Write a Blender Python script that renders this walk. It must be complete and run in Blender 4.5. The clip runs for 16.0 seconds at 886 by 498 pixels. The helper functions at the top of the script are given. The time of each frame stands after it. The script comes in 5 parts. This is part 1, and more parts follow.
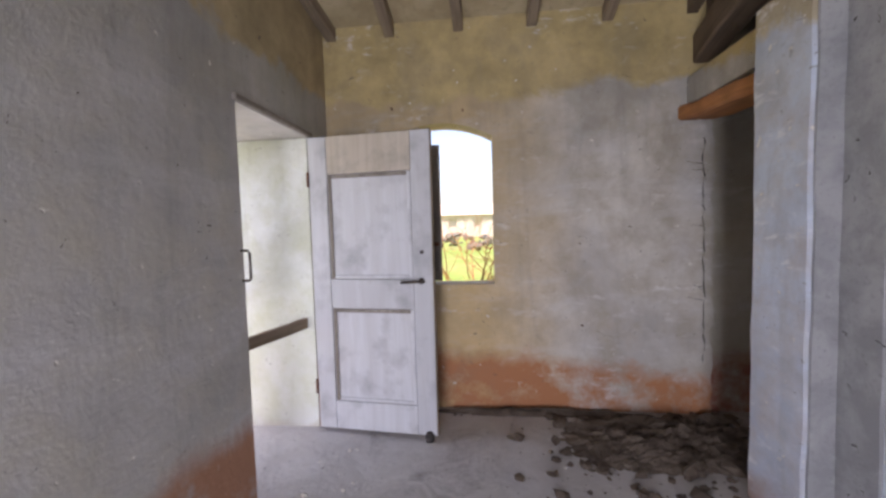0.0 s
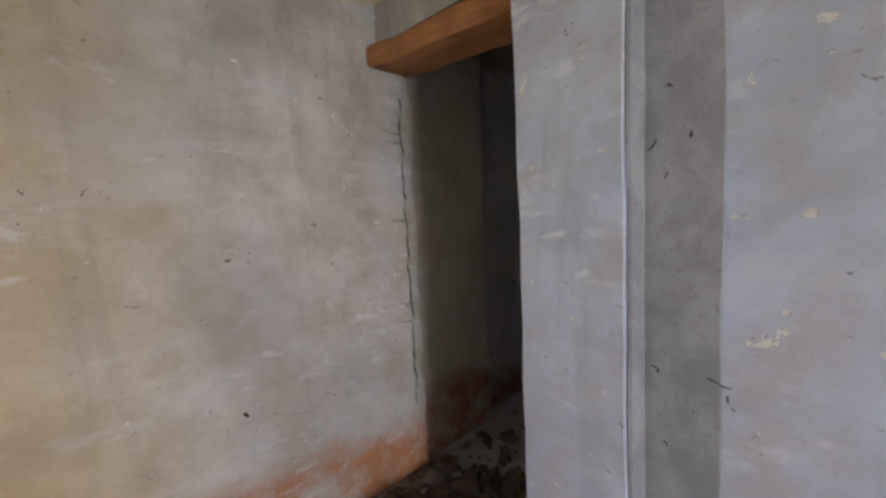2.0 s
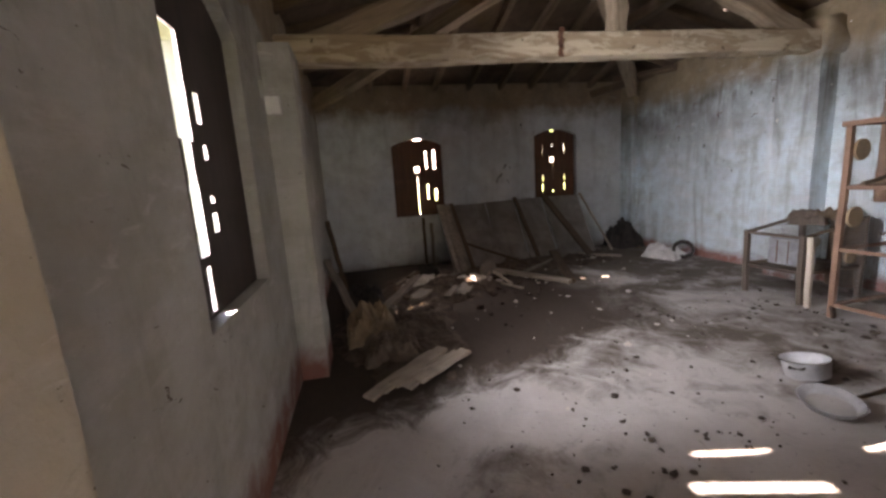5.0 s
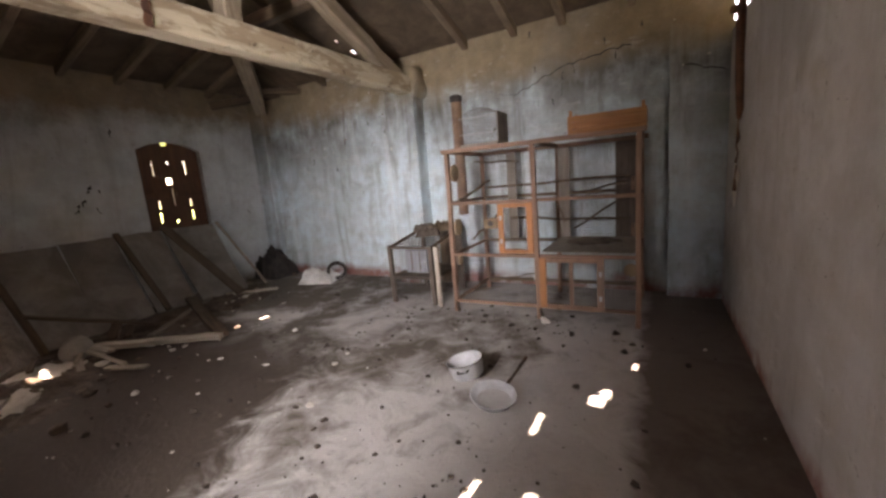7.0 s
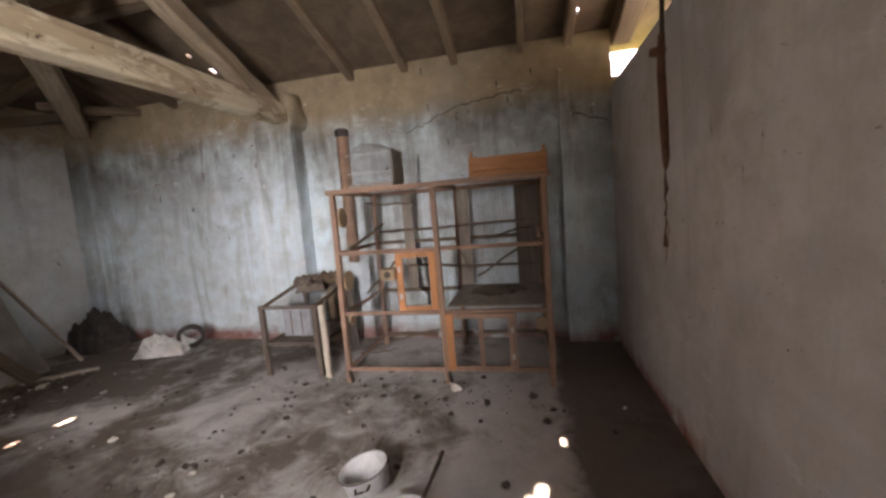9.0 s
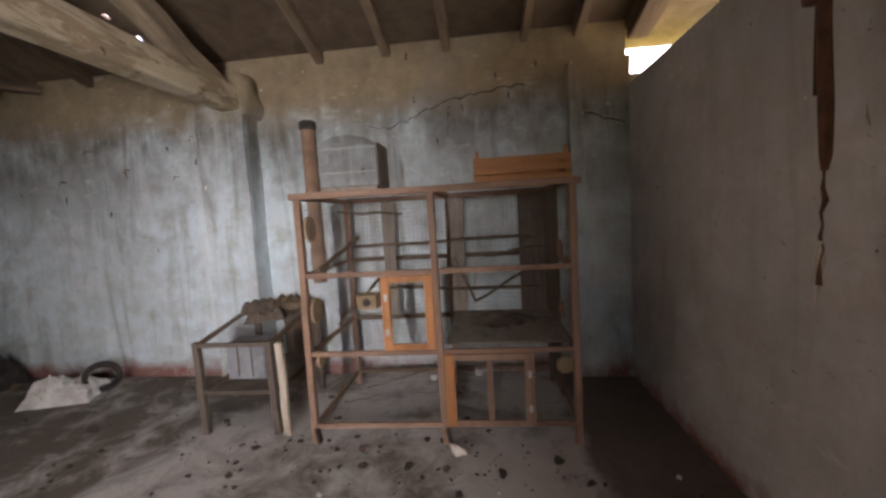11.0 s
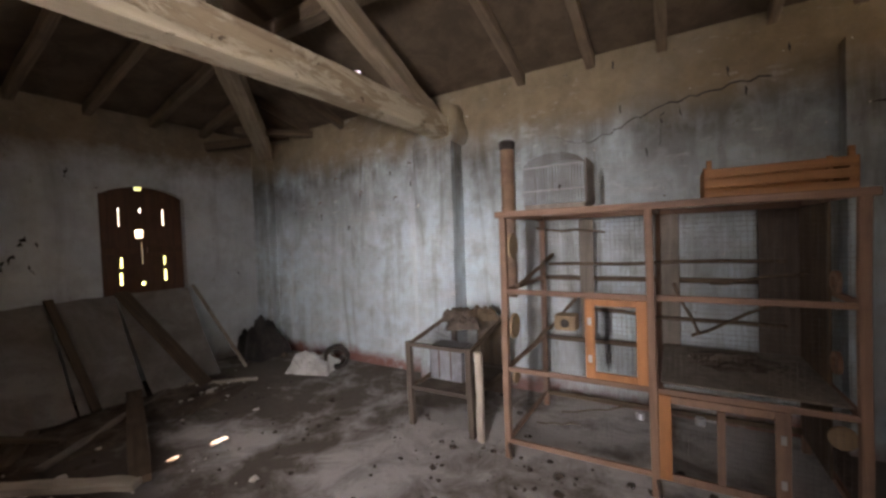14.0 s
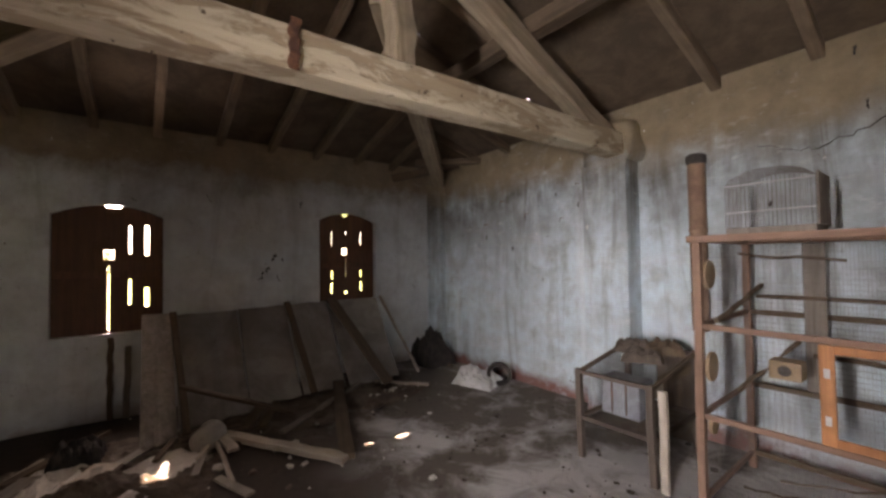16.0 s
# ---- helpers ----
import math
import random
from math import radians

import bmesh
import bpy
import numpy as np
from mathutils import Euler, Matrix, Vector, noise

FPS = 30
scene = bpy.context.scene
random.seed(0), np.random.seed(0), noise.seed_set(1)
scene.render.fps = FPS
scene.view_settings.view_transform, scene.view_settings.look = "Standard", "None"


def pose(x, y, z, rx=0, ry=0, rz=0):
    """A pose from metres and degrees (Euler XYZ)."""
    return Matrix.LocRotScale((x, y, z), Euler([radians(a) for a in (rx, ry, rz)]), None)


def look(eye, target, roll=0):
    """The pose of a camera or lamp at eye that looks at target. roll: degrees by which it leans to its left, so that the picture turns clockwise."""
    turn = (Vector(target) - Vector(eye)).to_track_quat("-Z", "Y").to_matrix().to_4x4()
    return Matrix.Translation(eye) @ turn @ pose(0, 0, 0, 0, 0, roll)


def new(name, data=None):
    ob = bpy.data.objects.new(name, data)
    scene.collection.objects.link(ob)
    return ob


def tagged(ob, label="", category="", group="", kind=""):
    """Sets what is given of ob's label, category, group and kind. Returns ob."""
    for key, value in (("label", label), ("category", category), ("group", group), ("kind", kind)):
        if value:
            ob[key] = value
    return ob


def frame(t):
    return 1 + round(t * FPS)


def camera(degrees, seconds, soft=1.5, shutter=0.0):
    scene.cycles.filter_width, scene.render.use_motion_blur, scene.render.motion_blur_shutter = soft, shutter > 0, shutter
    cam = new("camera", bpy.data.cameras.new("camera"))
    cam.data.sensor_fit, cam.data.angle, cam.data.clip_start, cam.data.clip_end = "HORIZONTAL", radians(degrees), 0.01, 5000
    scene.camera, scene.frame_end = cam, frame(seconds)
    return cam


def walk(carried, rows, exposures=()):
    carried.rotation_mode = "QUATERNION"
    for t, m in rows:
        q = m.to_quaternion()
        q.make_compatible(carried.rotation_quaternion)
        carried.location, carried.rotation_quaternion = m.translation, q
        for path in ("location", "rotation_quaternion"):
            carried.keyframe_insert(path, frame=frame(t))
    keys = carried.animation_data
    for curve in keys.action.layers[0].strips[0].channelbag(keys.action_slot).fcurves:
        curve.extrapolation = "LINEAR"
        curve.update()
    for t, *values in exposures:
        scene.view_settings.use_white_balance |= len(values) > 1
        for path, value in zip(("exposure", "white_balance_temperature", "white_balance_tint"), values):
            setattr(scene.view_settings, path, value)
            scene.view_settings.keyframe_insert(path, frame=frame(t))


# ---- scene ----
cam = camera(97.5, 16.0, soft=2.8)

PATH = [
    (0, (0.252, -0.121, 1.432), (0.046, 1.865, 1.318), -1.6),
    (0.5, (0.288, 0.204, 1.424), (0.497, 2.188, 1.284), -0.5),
    (1, (0.289, 0.501, 1.452), (1.005, 2.363, 1.307), -1.4),
    (1.5, (0.455, 0.87, 1.437), (1.582, 2.514, 1.265), -2.2),
    (2, (0.553, 1.223, 1.42), (1.922, 2.67, 1.238), -2.7),
    (2.5, (0.63, 1.557, 1.433), (2.217, 2.761, 1.257), -4.3),
    (3, (0.862, 1.832, 1.404), (2.63, 2.757, 1.264), -3.3),
    (3.2, (0.95, 1.933, 1.424), (2.754, 2.789, 1.298), -3.2),
    (5.3, (2.005, 2.456, 1.331), (3.855, 1.794, 0.956), -4.0),
    (5.5, (2.08, 2.423, 1.316), (3.853, 1.585, 0.925), -4.1),
    (6, (2.241, 2.326, 1.353), (3.744, 1.055, 1.003), -4.5),
    (6.5, (2.399, 2.142, 1.337), (3.599, 0.579, 1.0), -6.0),
    (7, (2.514, 2.025, 1.323), (3.473, 0.303, 0.985), -4.7),
    (7.5, (2.569, 1.924, 1.341), (3.306, 0.093, 1.022), -3.4),
    (8, (2.6, 1.83, 1.34), (3.241, -0.041, 1.044), -3.7),
    (8.5, (2.623, 1.681, 1.326), (3.156, -0.235, 1.113), -3.1),
    (9, (2.761, 1.537, 1.404), (3.191, -0.405, 1.201), -4.5),
    (9.2, (2.85, 1.481, 1.405), (3.22, -0.475, 1.213), -4.8),
    (11.3, (3.16, 0.889, 1.436), (3.372, -1.093, 1.27), -3.3),
    (11.5, (3.17, 0.872, 1.437), (3.412, -1.106, 1.264), -3.4),
    (12, (3.208, 0.87, 1.428), (3.584, -1.087, 1.259), -3.3),
    (12.5, (3.255, 0.893, 1.434), (3.809, -1.023, 1.288), -3.2),
    (13, (3.298, 0.931, 1.451), (4.039, -0.923, 1.34), -3.1),
    (13.5, (3.333, 0.96, 1.459), (4.233, -0.824, 1.383), -2.7),
    (14, (3.345, 0.987, 1.466), (4.366, -0.732, 1.412), -2.1),
    (14.5, (3.358, 1.013, 1.475), (4.49, -0.636, 1.43), -1.3),
    (15, (3.377, 1.035, 1.479), (4.657, -0.501, 1.441), -0.9),
    (15.5, (3.398, 1.089, 1.487), (4.848, -0.289, 1.479), -0.9),
    (16, (3.401, 1.14, 1.509), (4.991, -0.072, 1.565), -0.9),
]

# exposure follows the clip: bright front room, dark store
walk(cam, [(t, look(eye, target, roll)) for t, eye, target, roll in PATH],
     exposures=[(0.0, 1.22, 6650, 30), (1.0, 1.0, 7700, 35), (1.5, 1.05, 7700, 30), (2.0, 1.25, 7000, 25), (2.5, 1.75, 7000, 25), (3.2, 2.15, 7400, 26), (4.4, 3.5, 7600, 28), (5.3, 3.82, 8100, 34), (9.2, 4.07, 8500, 32), (11.3, 3.72, 8500, 33), (16.0, 3.6, 8500, 34)])

# ---- world and sun ----
SUN_EL, SUN_AZ = radians(62), radians(194)   # sun stands towards -y, a little -x
world = bpy.data.worlds.new("sky")
scene.world = world
world.use_nodes = True
wn = world.node_tree.nodes
sky = wn.new("ShaderNodeTexSky")
sky.sky_type, sky.sun_disc, sky.sun_elevation, sky.sun_rotation = "NISHITA", False, SUN_EL, SUN_AZ
sky.air_density, sky.dust_density = 1.2, 2.0
world.node_tree.links.new(sky.outputs[0], wn["Background"].inputs[0])
wn["Background"].inputs[1].default_value = 0.15
sun_data = bpy.data.lights.new("sun", "SUN")
sun_data.energy, sun_data.angle, sun_data.color = 3.2, radians(0.5), (1.0, 0.93, 0.82)
sun = new("sun", sun_data)
SUN_TO = Vector((math.sin(SUN_AZ) * math.cos(SUN_EL), math.cos(SUN_AZ) * math.cos(SUN_EL), math.sin(SUN_EL)))
sun.matrix_world = look(SUN_TO * 20, (0, 0, 0))


def sky_panel(name, eye, target, w, h, watts, colour, spread=180):
    """Sky light that stands in an outer opening."""
    d = bpy.data.lights.new(name, "AREA")
    d.shape, d.size, d.size_y, d.energy, d.color = "RECTANGLE", w, h, watts, colour
    d.spread = radians(spread)
    ob = new(name, d)
    ob.matrix_world = look(eye, target)
    return ob


# ---- measures of the place ----
XW, XP0, XP1, XE = -0.95, 1.72, 1.95, 8.45      # west wall, partition's two faces, east wall
YS, YA, YN = -2.52, 2.87, 2.98                  # south wall, north wall of front room, of store
TH, THW = 0.36, 0.72                            # outer walls; the thick west wall
EAVE, SLOPE = 2.95, 0.29                        # underside of roof at north and south wall
PTOP = 2.40                                     # top of partition



# added daylight panel in an assumed, unseen doorway at the front room's south end
sky_panel("assumed_south_door_sky", (-0.1, YS - TH - 0.06, 0.95), (1.0, 2.8, 1.2), 1.05, 1.75, 56.0, (0.80, 0.90, 1.0))
# in the doorway of the west wall, and behind the shutters of the north window
sky_panel("sky_at_west_door", (XW - THW - 0.04, 2.125, 1.0), (3, 2.125, 1.0), 0.80, 2.06, 2.5, (0.78, 0.89, 1.0))
sky_panel("sky_at_north_window", (3.40, YN + TH + 0.05, 1.52), (5.7, -2.5, 0.9), 0.30, 1.30, 22.0, (0.72, 0.88, 1.0), 95)
# and behind those of the east window
sky_panel("sky_at_east_window", (XE + TH + 0.05, 1.43, 1.45), (1.95, -0.2, 1.2), 0.80, 1.10, 44.0, (0.95, 0.95, 0.95))

# ---- materials ----
def mat(name, rough=0.9, metal=0.0):
    m = bpy.data.materials.new(name)
    m.use_nodes = True
    b = m.node_tree.nodes["Principled BSDF"]
    b.inputs["Roughness"].default_value, b.inputs["Metallic"].default_value = rough, metal
    return m, m.node_tree, b


def node(nt, kind, **kw):
    n = nt.nodes.new(kind)
    for k, v in kw.items():
        n.inputs[k.replace("_", " ")].default_value = v
    return n


def noise_at(nt, vec, scale, detail=5.0, rough=0.6, dist=0.0):
    n = node(nt, "ShaderNodeTexNoise", Scale=scale, Detail=detail, Roughness=rough, Distortion=dist)
    nt.links.new(vec, n.inputs["Vector"])
    return n.outputs["Fac"]


def ramp(nt, fac, lo, hi):
    n = nt.nodes.new("ShaderNodeMapRange")
    n.inputs["From Min"].default_value, n.inputs["From Max"].default_value = lo, hi
    nt.links.new(fac, n.inputs["Value"])
    return n.outputs["Result"]


def mix(nt, fac, a, b, mode="MIX"):
    n = nt.nodes.new("ShaderNodeMixRGB")
    n.blend_type = mode
    for sock, v in ((n.inputs["Fac"], fac), (n.inputs["Color1"], a), (n.inputs["Color2"], b)):
        if isinstance(v, (int, float)):
            sock.default_value = v
        elif isinstance(v, tuple):
            sock.default_value = (*v, 1)
        else:
            nt.links.new(v, sock)
    return n.outputs["Color"]


def math_node(nt, op, a, b):
    n = nt.nodes.new("ShaderNodeMath")
    n.operation = op
    for sock, v in zip(n.inputs, (a, b)):
        if isinstance(v, (int, float)):
            sock.default_value = v
        else:
            nt.links.new(v, sock)
    return n.outputs[0]


def bump(nt, b, height, strength, dist):
    n = node(nt, "ShaderNodeBump", Strength=strength, Distance=dist)
    nt.links.new(height, n.inputs["Height"])
    nt.links.new(n.outputs["Normal"], b.inputs["Normal"])


def world_pos(nt):
    g = nt.nodes.new("ShaderNodeNewGeometry")
    return g.outputs["Position"]


def stretched(nt, vec, sx, sy, sz):
    n = nt.nodes.new("ShaderNodeVectorMath")
    n.operation = "MULTIPLY"
    n.inputs[1].default_value = (sx, sy, sz)
    nt.links.new(vec, n.inputs[0])
    return n.outputs[0]


def plaster(name, low, main, main2, top, split, foot, grime, foot_rgb=(0.40, 0.20, 0.115), chips=0.70, marks=0.0, rise=0.0, warm_glow=None, runs=0.0):
    """Old lime plaster: a limewash up to the height split, bare ochre plaster above it, a damp reddish foot."""
    m, nt, b = mat(name, 0.93)
    p = world_pos(nt)
    xyz = nt.nodes.new("ShaderNodeSeparateXYZ")
    nt.links.new(p, xyz.inputs[0])
    z = xyz.outputs["Z"]
    big = noise_at(nt, p, 0.9, 6, 0.65)
    mid = noise_at(nt, p, 4.0, 8, 0.68, 0.12)
    fine = noise_at(nt, p, 38.0, 6, 0.7)
    streak = noise_at(nt, stretched(nt, p, 3.2, 3.2, 0.5), 1.0, 8, 0.68, 1.2)
    c = mix(nt, ramp(nt, big, 0.38, 0.62), main, main2)
    c = mix(nt, ramp(nt, mid, 0.43, 0.66), c, low)
    if runs:
        # pale runs of thin wash and darker damp between them
        run = noise_at(nt, stretched(nt, p, 4.2, 4.2, 0.28), 1.0, 7, 0.62, 0.5)
        c = mix(nt, math_node(nt, "MULTIPLY", ramp(nt, run, 0.5, 0.68), runs), c, (0.80, 0.86, 0.88))
        c = mix(nt, math_node(nt, "MULTIPLY", ramp(nt, run, 0.42, 0.28), runs), c, tuple(v * 0.55 for v in low))
    if warm_glow:
        # warm window glow painted in as ochre, giving way to a cooler wash
        rgb, x0, x1 = warm_glow
        wx = math_node(nt, "ADD", xyz.outputs["X"], math_node(nt, "MULTIPLY", math_node(nt, "SUBTRACT", noise_at(nt, p, 1.4, 5, 0.6, 0.3), 0.5), 0.7))
        c = mix(nt, math_node(nt, "MULTIPLY", ramp(nt, wx, x1, x0), 0.85), c, mix(nt, ramp(nt, mid, 0.35, 0.65), rgb, tuple(v * 0.85 for v in rgb)))
    # chalky brush strokes of an older wash
    strokes = noise_at(nt, stretched(nt, p, 0.9, 0.9, 3.4), 1.5, 8, 0.7, 0.25)
    c = mix(nt, math_node(nt, "MULTIPLY", ramp(nt, strokes, 0.5, 0.66), 0.3), c, (0.70, 0.70, 0.70))
    c = mix(nt, math_node(nt, "MULTIPLY", ramp(nt, noise_at(nt, p, 0.7, 5, 0.6, 0.8), 0.52, 0.7), 0.4), c, tuple(v * 0.55 for v in low))
    c = mix(nt, math_node(nt, "MULTIPLY", ramp(nt, streak, 0.52, 0.8), grime), c, (0.16, 0.15, 0.13))
    wav = math_node(nt, "MULTIPLY", math_node(nt, "SUBTRACT", noise_at(nt, p, 1.6, 6, 0.65, 0.5), 0.5), 0.55)
    zz = math_node(nt, "ADD", z, wav)
    # mould under the split, its reach widened to paint in the dim upper wall
    mould = math_node(nt, "MULTIPLY", ramp(nt, zz, split - 0.95, split - 0.15), ramp(nt, math_node(nt, "ADD", math_node(nt, "MULTIPLY", streak, 0.4), math_node(nt, "MULTIPLY", big, 0.7)), 0.36, 0.60))
    c = mix(nt, math_node(nt, "MULTIPLY", mould, grime), c, (0.13, 0.125, 0.11))
    soft = 0.14 if runs else 0.03
    zt = math_node(nt, "ADD", zz, math_node(nt, "MULTIPLY", math_node(nt, "SUBTRACT", mid, 0.5), soft * 2))
    c = mix(nt, ramp(nt, zt, split - soft, split + soft), c, mix(nt, ramp(nt, mid, 0.35, 0.7), top, tuple(v * 0.6 for v in top)))
    zf = math_node(nt, "ADD", zz, math_node(nt, "MULTIPLY", xyz.outputs["X"], rise))
    footm = math_node(nt, "MULTIPLY", ramp(nt, zf, foot + 0.05, foot - 0.1), ramp(nt, noise_at(nt, p, 3.0, 6, 0.7), 0.30, 0.50))
    c = mix(nt, footm, c, foot_rgb)
    c = mix(nt, ramp(nt, fine, 0.62, 0.78), c, mix(nt, 0.4, c, (0.1, 0.09, 0.08)))
    # chips where the wash has gone
    chip = ramp(nt, noise_at(nt, p, 17.0, 4, 0.55, 0.1), chips, chips + 0.025)
    c = mix(nt, chip, c, (0.72, 0.69, 0.62))
    c = mix(nt, ramp(nt, noise_at(nt, stretched(nt, p, 1, 1, 1.6), 15.0, 4, 0.6, 1.5), 0.69, 0.71), c, (0.14, 0.11, 0.09))
    if marks:
        # pale scrapes, dark scuffs and hand-sized smears of the old wash
        patch = ramp(nt, noise_at(nt, p, 1.3, 4, 0.6, 0.4), 0.42, 0.62)
        scrape = ramp(nt, noise_at(nt, stretched(nt, p, 1, 1, 2.6), 6.5, 5, 0.62, 0.5), 0.58, 0.68)
        c = mix(nt, math_node(nt, "MULTIPLY", math_node(nt, "MULTIPLY", scrape, patch), marks), c, (0.84, 0.84, 0.83))
        scuff = ramp(nt, noise_at(nt, stretched(nt, p, 1, 1, 2.0), 8.0, 7, 0.72, 0.9), 0.64, 0.70)
        c = mix(nt, math_node(nt, "MULTIPLY", scuff, marks), c, (0.20, 0.17, 0.14))
        smear = ramp(nt, noise_at(nt, stretched(nt, p, 1, 1, 0.8), 2.2, 6, 0.65, 0.7), 0.50, 0.68)
        c = mix(nt, math_node(nt, "MULTIPLY", smear, marks * 0.55), c, tuple(v * 0.62 for v in low))
    nt.links.new(c, b.inputs["Base Color"])
    h = math_node(nt, "ADD", math_node(nt, "MULTIPLY", mid, 0.85), math_node(nt, "MULTIPLY", fine, 0.13))
    h = math_node(nt, "SUBTRACT", h, math_node(nt, "MULTIPLY", chip, 0.3))
    bump(nt, b, h, 0.5, 0.022)
    return m


def wood(name, c1, c2, rough=0.75, scale=1.0, grain=(24, 24, 1.6)):
    m, nt, b = mat(name, rough)
    tc = nt.nodes.new("ShaderNodeTexCoord").outputs["Object"]
    oi = nt.nodes.new("ShaderNodeObjectInfo").outputs["Random"]
    p = nt.nodes.new("ShaderNodeVectorMath")
    p.operation = "ADD"
    nt.links.new(tc, p.inputs[0])
    nt.links.new(math_node(nt, "MULTIPLY", oi, 37.0), p.inputs[1])
    p = p.outputs[0]
    g = noise_at(nt, stretched(nt, p, *[v * scale for v in grain]), 1.0, 6, 0.6, 0.8)
    w = noise_at(nt, p, 5.0, 5, 0.6)
    c = mix(nt, ramp(nt, g, 0.35, 0.65), c1, c2)
    c = mix(nt, ramp(nt, w, 0.5, 0.8), c, tuple(v * 0.45 for v in c1))
    c = mix(nt, math_node(nt, "MULTIPLY", oi, 0.35), c, tuple(v * 0.55 for v in c2))
    nt.links.new(c, b.inputs["Base Color"])
    bump(nt, b, g, 0.4, 0.006)
    return m


def mottled(name, c1, c2, scale, rough=0.9, metal=0.0, bumpy=0.4, dist=0.01, lo=0.4, hi=0.6):
    m, nt, b = mat(name, rough, metal)
    p = world_pos(nt)
    a = noise_at(nt, p, scale, 7, 0.65, 0.4)
    f = noise_at(nt, p, scale * 9, 5, 0.6)
    c = mix(nt, ramp(nt, a, lo, hi), c1, c2)
    c = mix(nt, ramp(nt, f, 0.55, 0.8), c, tuple(v * 0.6 for v in c1))
    nt.links.new(c, b.inputs["Base Color"])
    bump(nt, b, math_node(nt, "ADD", a, math_node(nt, "MULTIPLY", f, 0.3)), bumpy, dist)
    return m


# last argument paints the window's warm glow into this wash
PLASTER_A = plaster("limewash_front", (0.44, 0.39, 0.31), (0.64, 0.60, 0.53), (0.46, 0.44, 0.41), (0.54, 0.42, 0.20), 2.40, 0.50, 0.35, (0.46, 0.20, 0.09), 0.70, 0.55, 0.12, ((0.68, 0.48, 0.22), 0.2, 1.0))
# bluish skylight is mixed into this wash's own grey
PLASTER_P = plaster("sky_tinted_limewash_front", (0.48, 0.46, 0.46), (0.54, 0.60, 0.69), (0.38, 0.42, 0.50), (0.52, 0.44, 0.30), 2.30, 0.10, 0.35, (0.36, 0.24, 0.18), 0.66, 0.7)
PLASTER_B = plaster("limewash_store", (0.42, 0.48, 0.49), (0.64, 0.79, 0.85), (0.49, 0.60, 0.64), (0.31, 0.24, 0.155), 2.42, 0.15, 1.0, (0.26, 0.12, 0.10), 0.72, 0.25, runs=0.42)
PLASTER_W = plaster("limewash_west", (0.50, 0.47, 0.40), (0.52, 0.50, 0.47), (0.42, 0.41, 0.38), (0.50, 0.40, 0.24), 2.42, 0.5, 0.35)
PLASTER_S = plaster("grey_beige_store_plaster", (0.52, 0.50, 0.46), (0.69, 0.68, 0.66), (0.57, 0.565, 0.55), (0.34, 0.29, 0.22), 2.5, 0.10, 0.35, (0.30, 0.12, 0.09), 0.74, 0.3)
PLASTER_E = plaster("clean_pale_wash", (0.56, 0.60, 0.61), (0.74, 0.80, 0.82), (0.64, 0.70, 0.72), (0.33, 0.26, 0.18), 2.45, 0.05, 0.35, (0.36, 0.28, 0.24), 0.74, 0.2, runs=0.15)
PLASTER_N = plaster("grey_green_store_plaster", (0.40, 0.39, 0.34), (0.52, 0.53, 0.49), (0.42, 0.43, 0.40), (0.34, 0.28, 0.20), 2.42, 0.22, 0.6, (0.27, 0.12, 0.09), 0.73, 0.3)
NIB = plaster("stained_beige_plaster", (0.46, 0.41, 0.31), (0.56, 0.51, 0.41), (0.44, 0.41, 0.34), (0.36, 0.29, 0.19), 2.35, 0.45, 0.35, (0.30, 0.12, 0.08), 0.72, 0.3)
REVEAL = plaster("mouldy_whitewash", (0.58, 0.60, 0.46), (0.74, 0.76, 0.74), (0.64, 0.66, 0.56), (0.7, 0.7, 0.68), 2.4, 0.02, 0.25, (0.45, 0.38, 0.30), 0.72, 0.25)
OUTER = mottled("outer_render", (0.78, 0.78, 0.74), (0.66, 0.66, 0.60), 2.0)
BAND = mottled("dark_grey_plaster", (0.36, 0.36, 0.36), (0.26, 0.26, 0.265), 5.0)
DROP = mottled("dark_droppings", (0.045, 0.034, 0.028), (0.085, 0.065, 0.05), 12.0)
TIMBER = wood("old_timber", (0.38, 0.30, 0.21), (0.23, 0.17, 0.115), 0.88)
def limed_timber():
    m, nt, b = mat("limed_timber", 0.9)
    p = world_pos(nt)
    g = noise_at(nt, stretched(nt, p, 24, 1.2, 24), 1.0, 6, 0.6, 0.6)
    q = noise_at(nt, stretched(nt, p, 3, 1.6, 6), 1.5, 7, 0.68, 0.5)
    c = mix(nt, ramp(nt, g, 0.35, 0.65), (0.40, 0.31, 0.205), (0.28, 0.205, 0.135))
    c = mix(nt, ramp(nt, q, 0.47, 0.53), c, mix(nt, ramp(nt, g, 0.3, 0.7), (0.56, 0.48, 0.35), (0.46, 0.38, 0.27)))
    c = mix(nt, ramp(nt, noise_at(nt, p, 13.0, 5, 0.6, 0.6), 0.66, 0.70), c, (0.10, 0.07, 0.045))
    nt.links.new(c, b.inputs["Base Color"])
    bump(nt, b, math_node(nt, "ADD", math_node(nt, "MULTIPLY", g, 0.5), ramp(nt, q, 0.47, 0.53)), 0.6, 0.012)
    return m


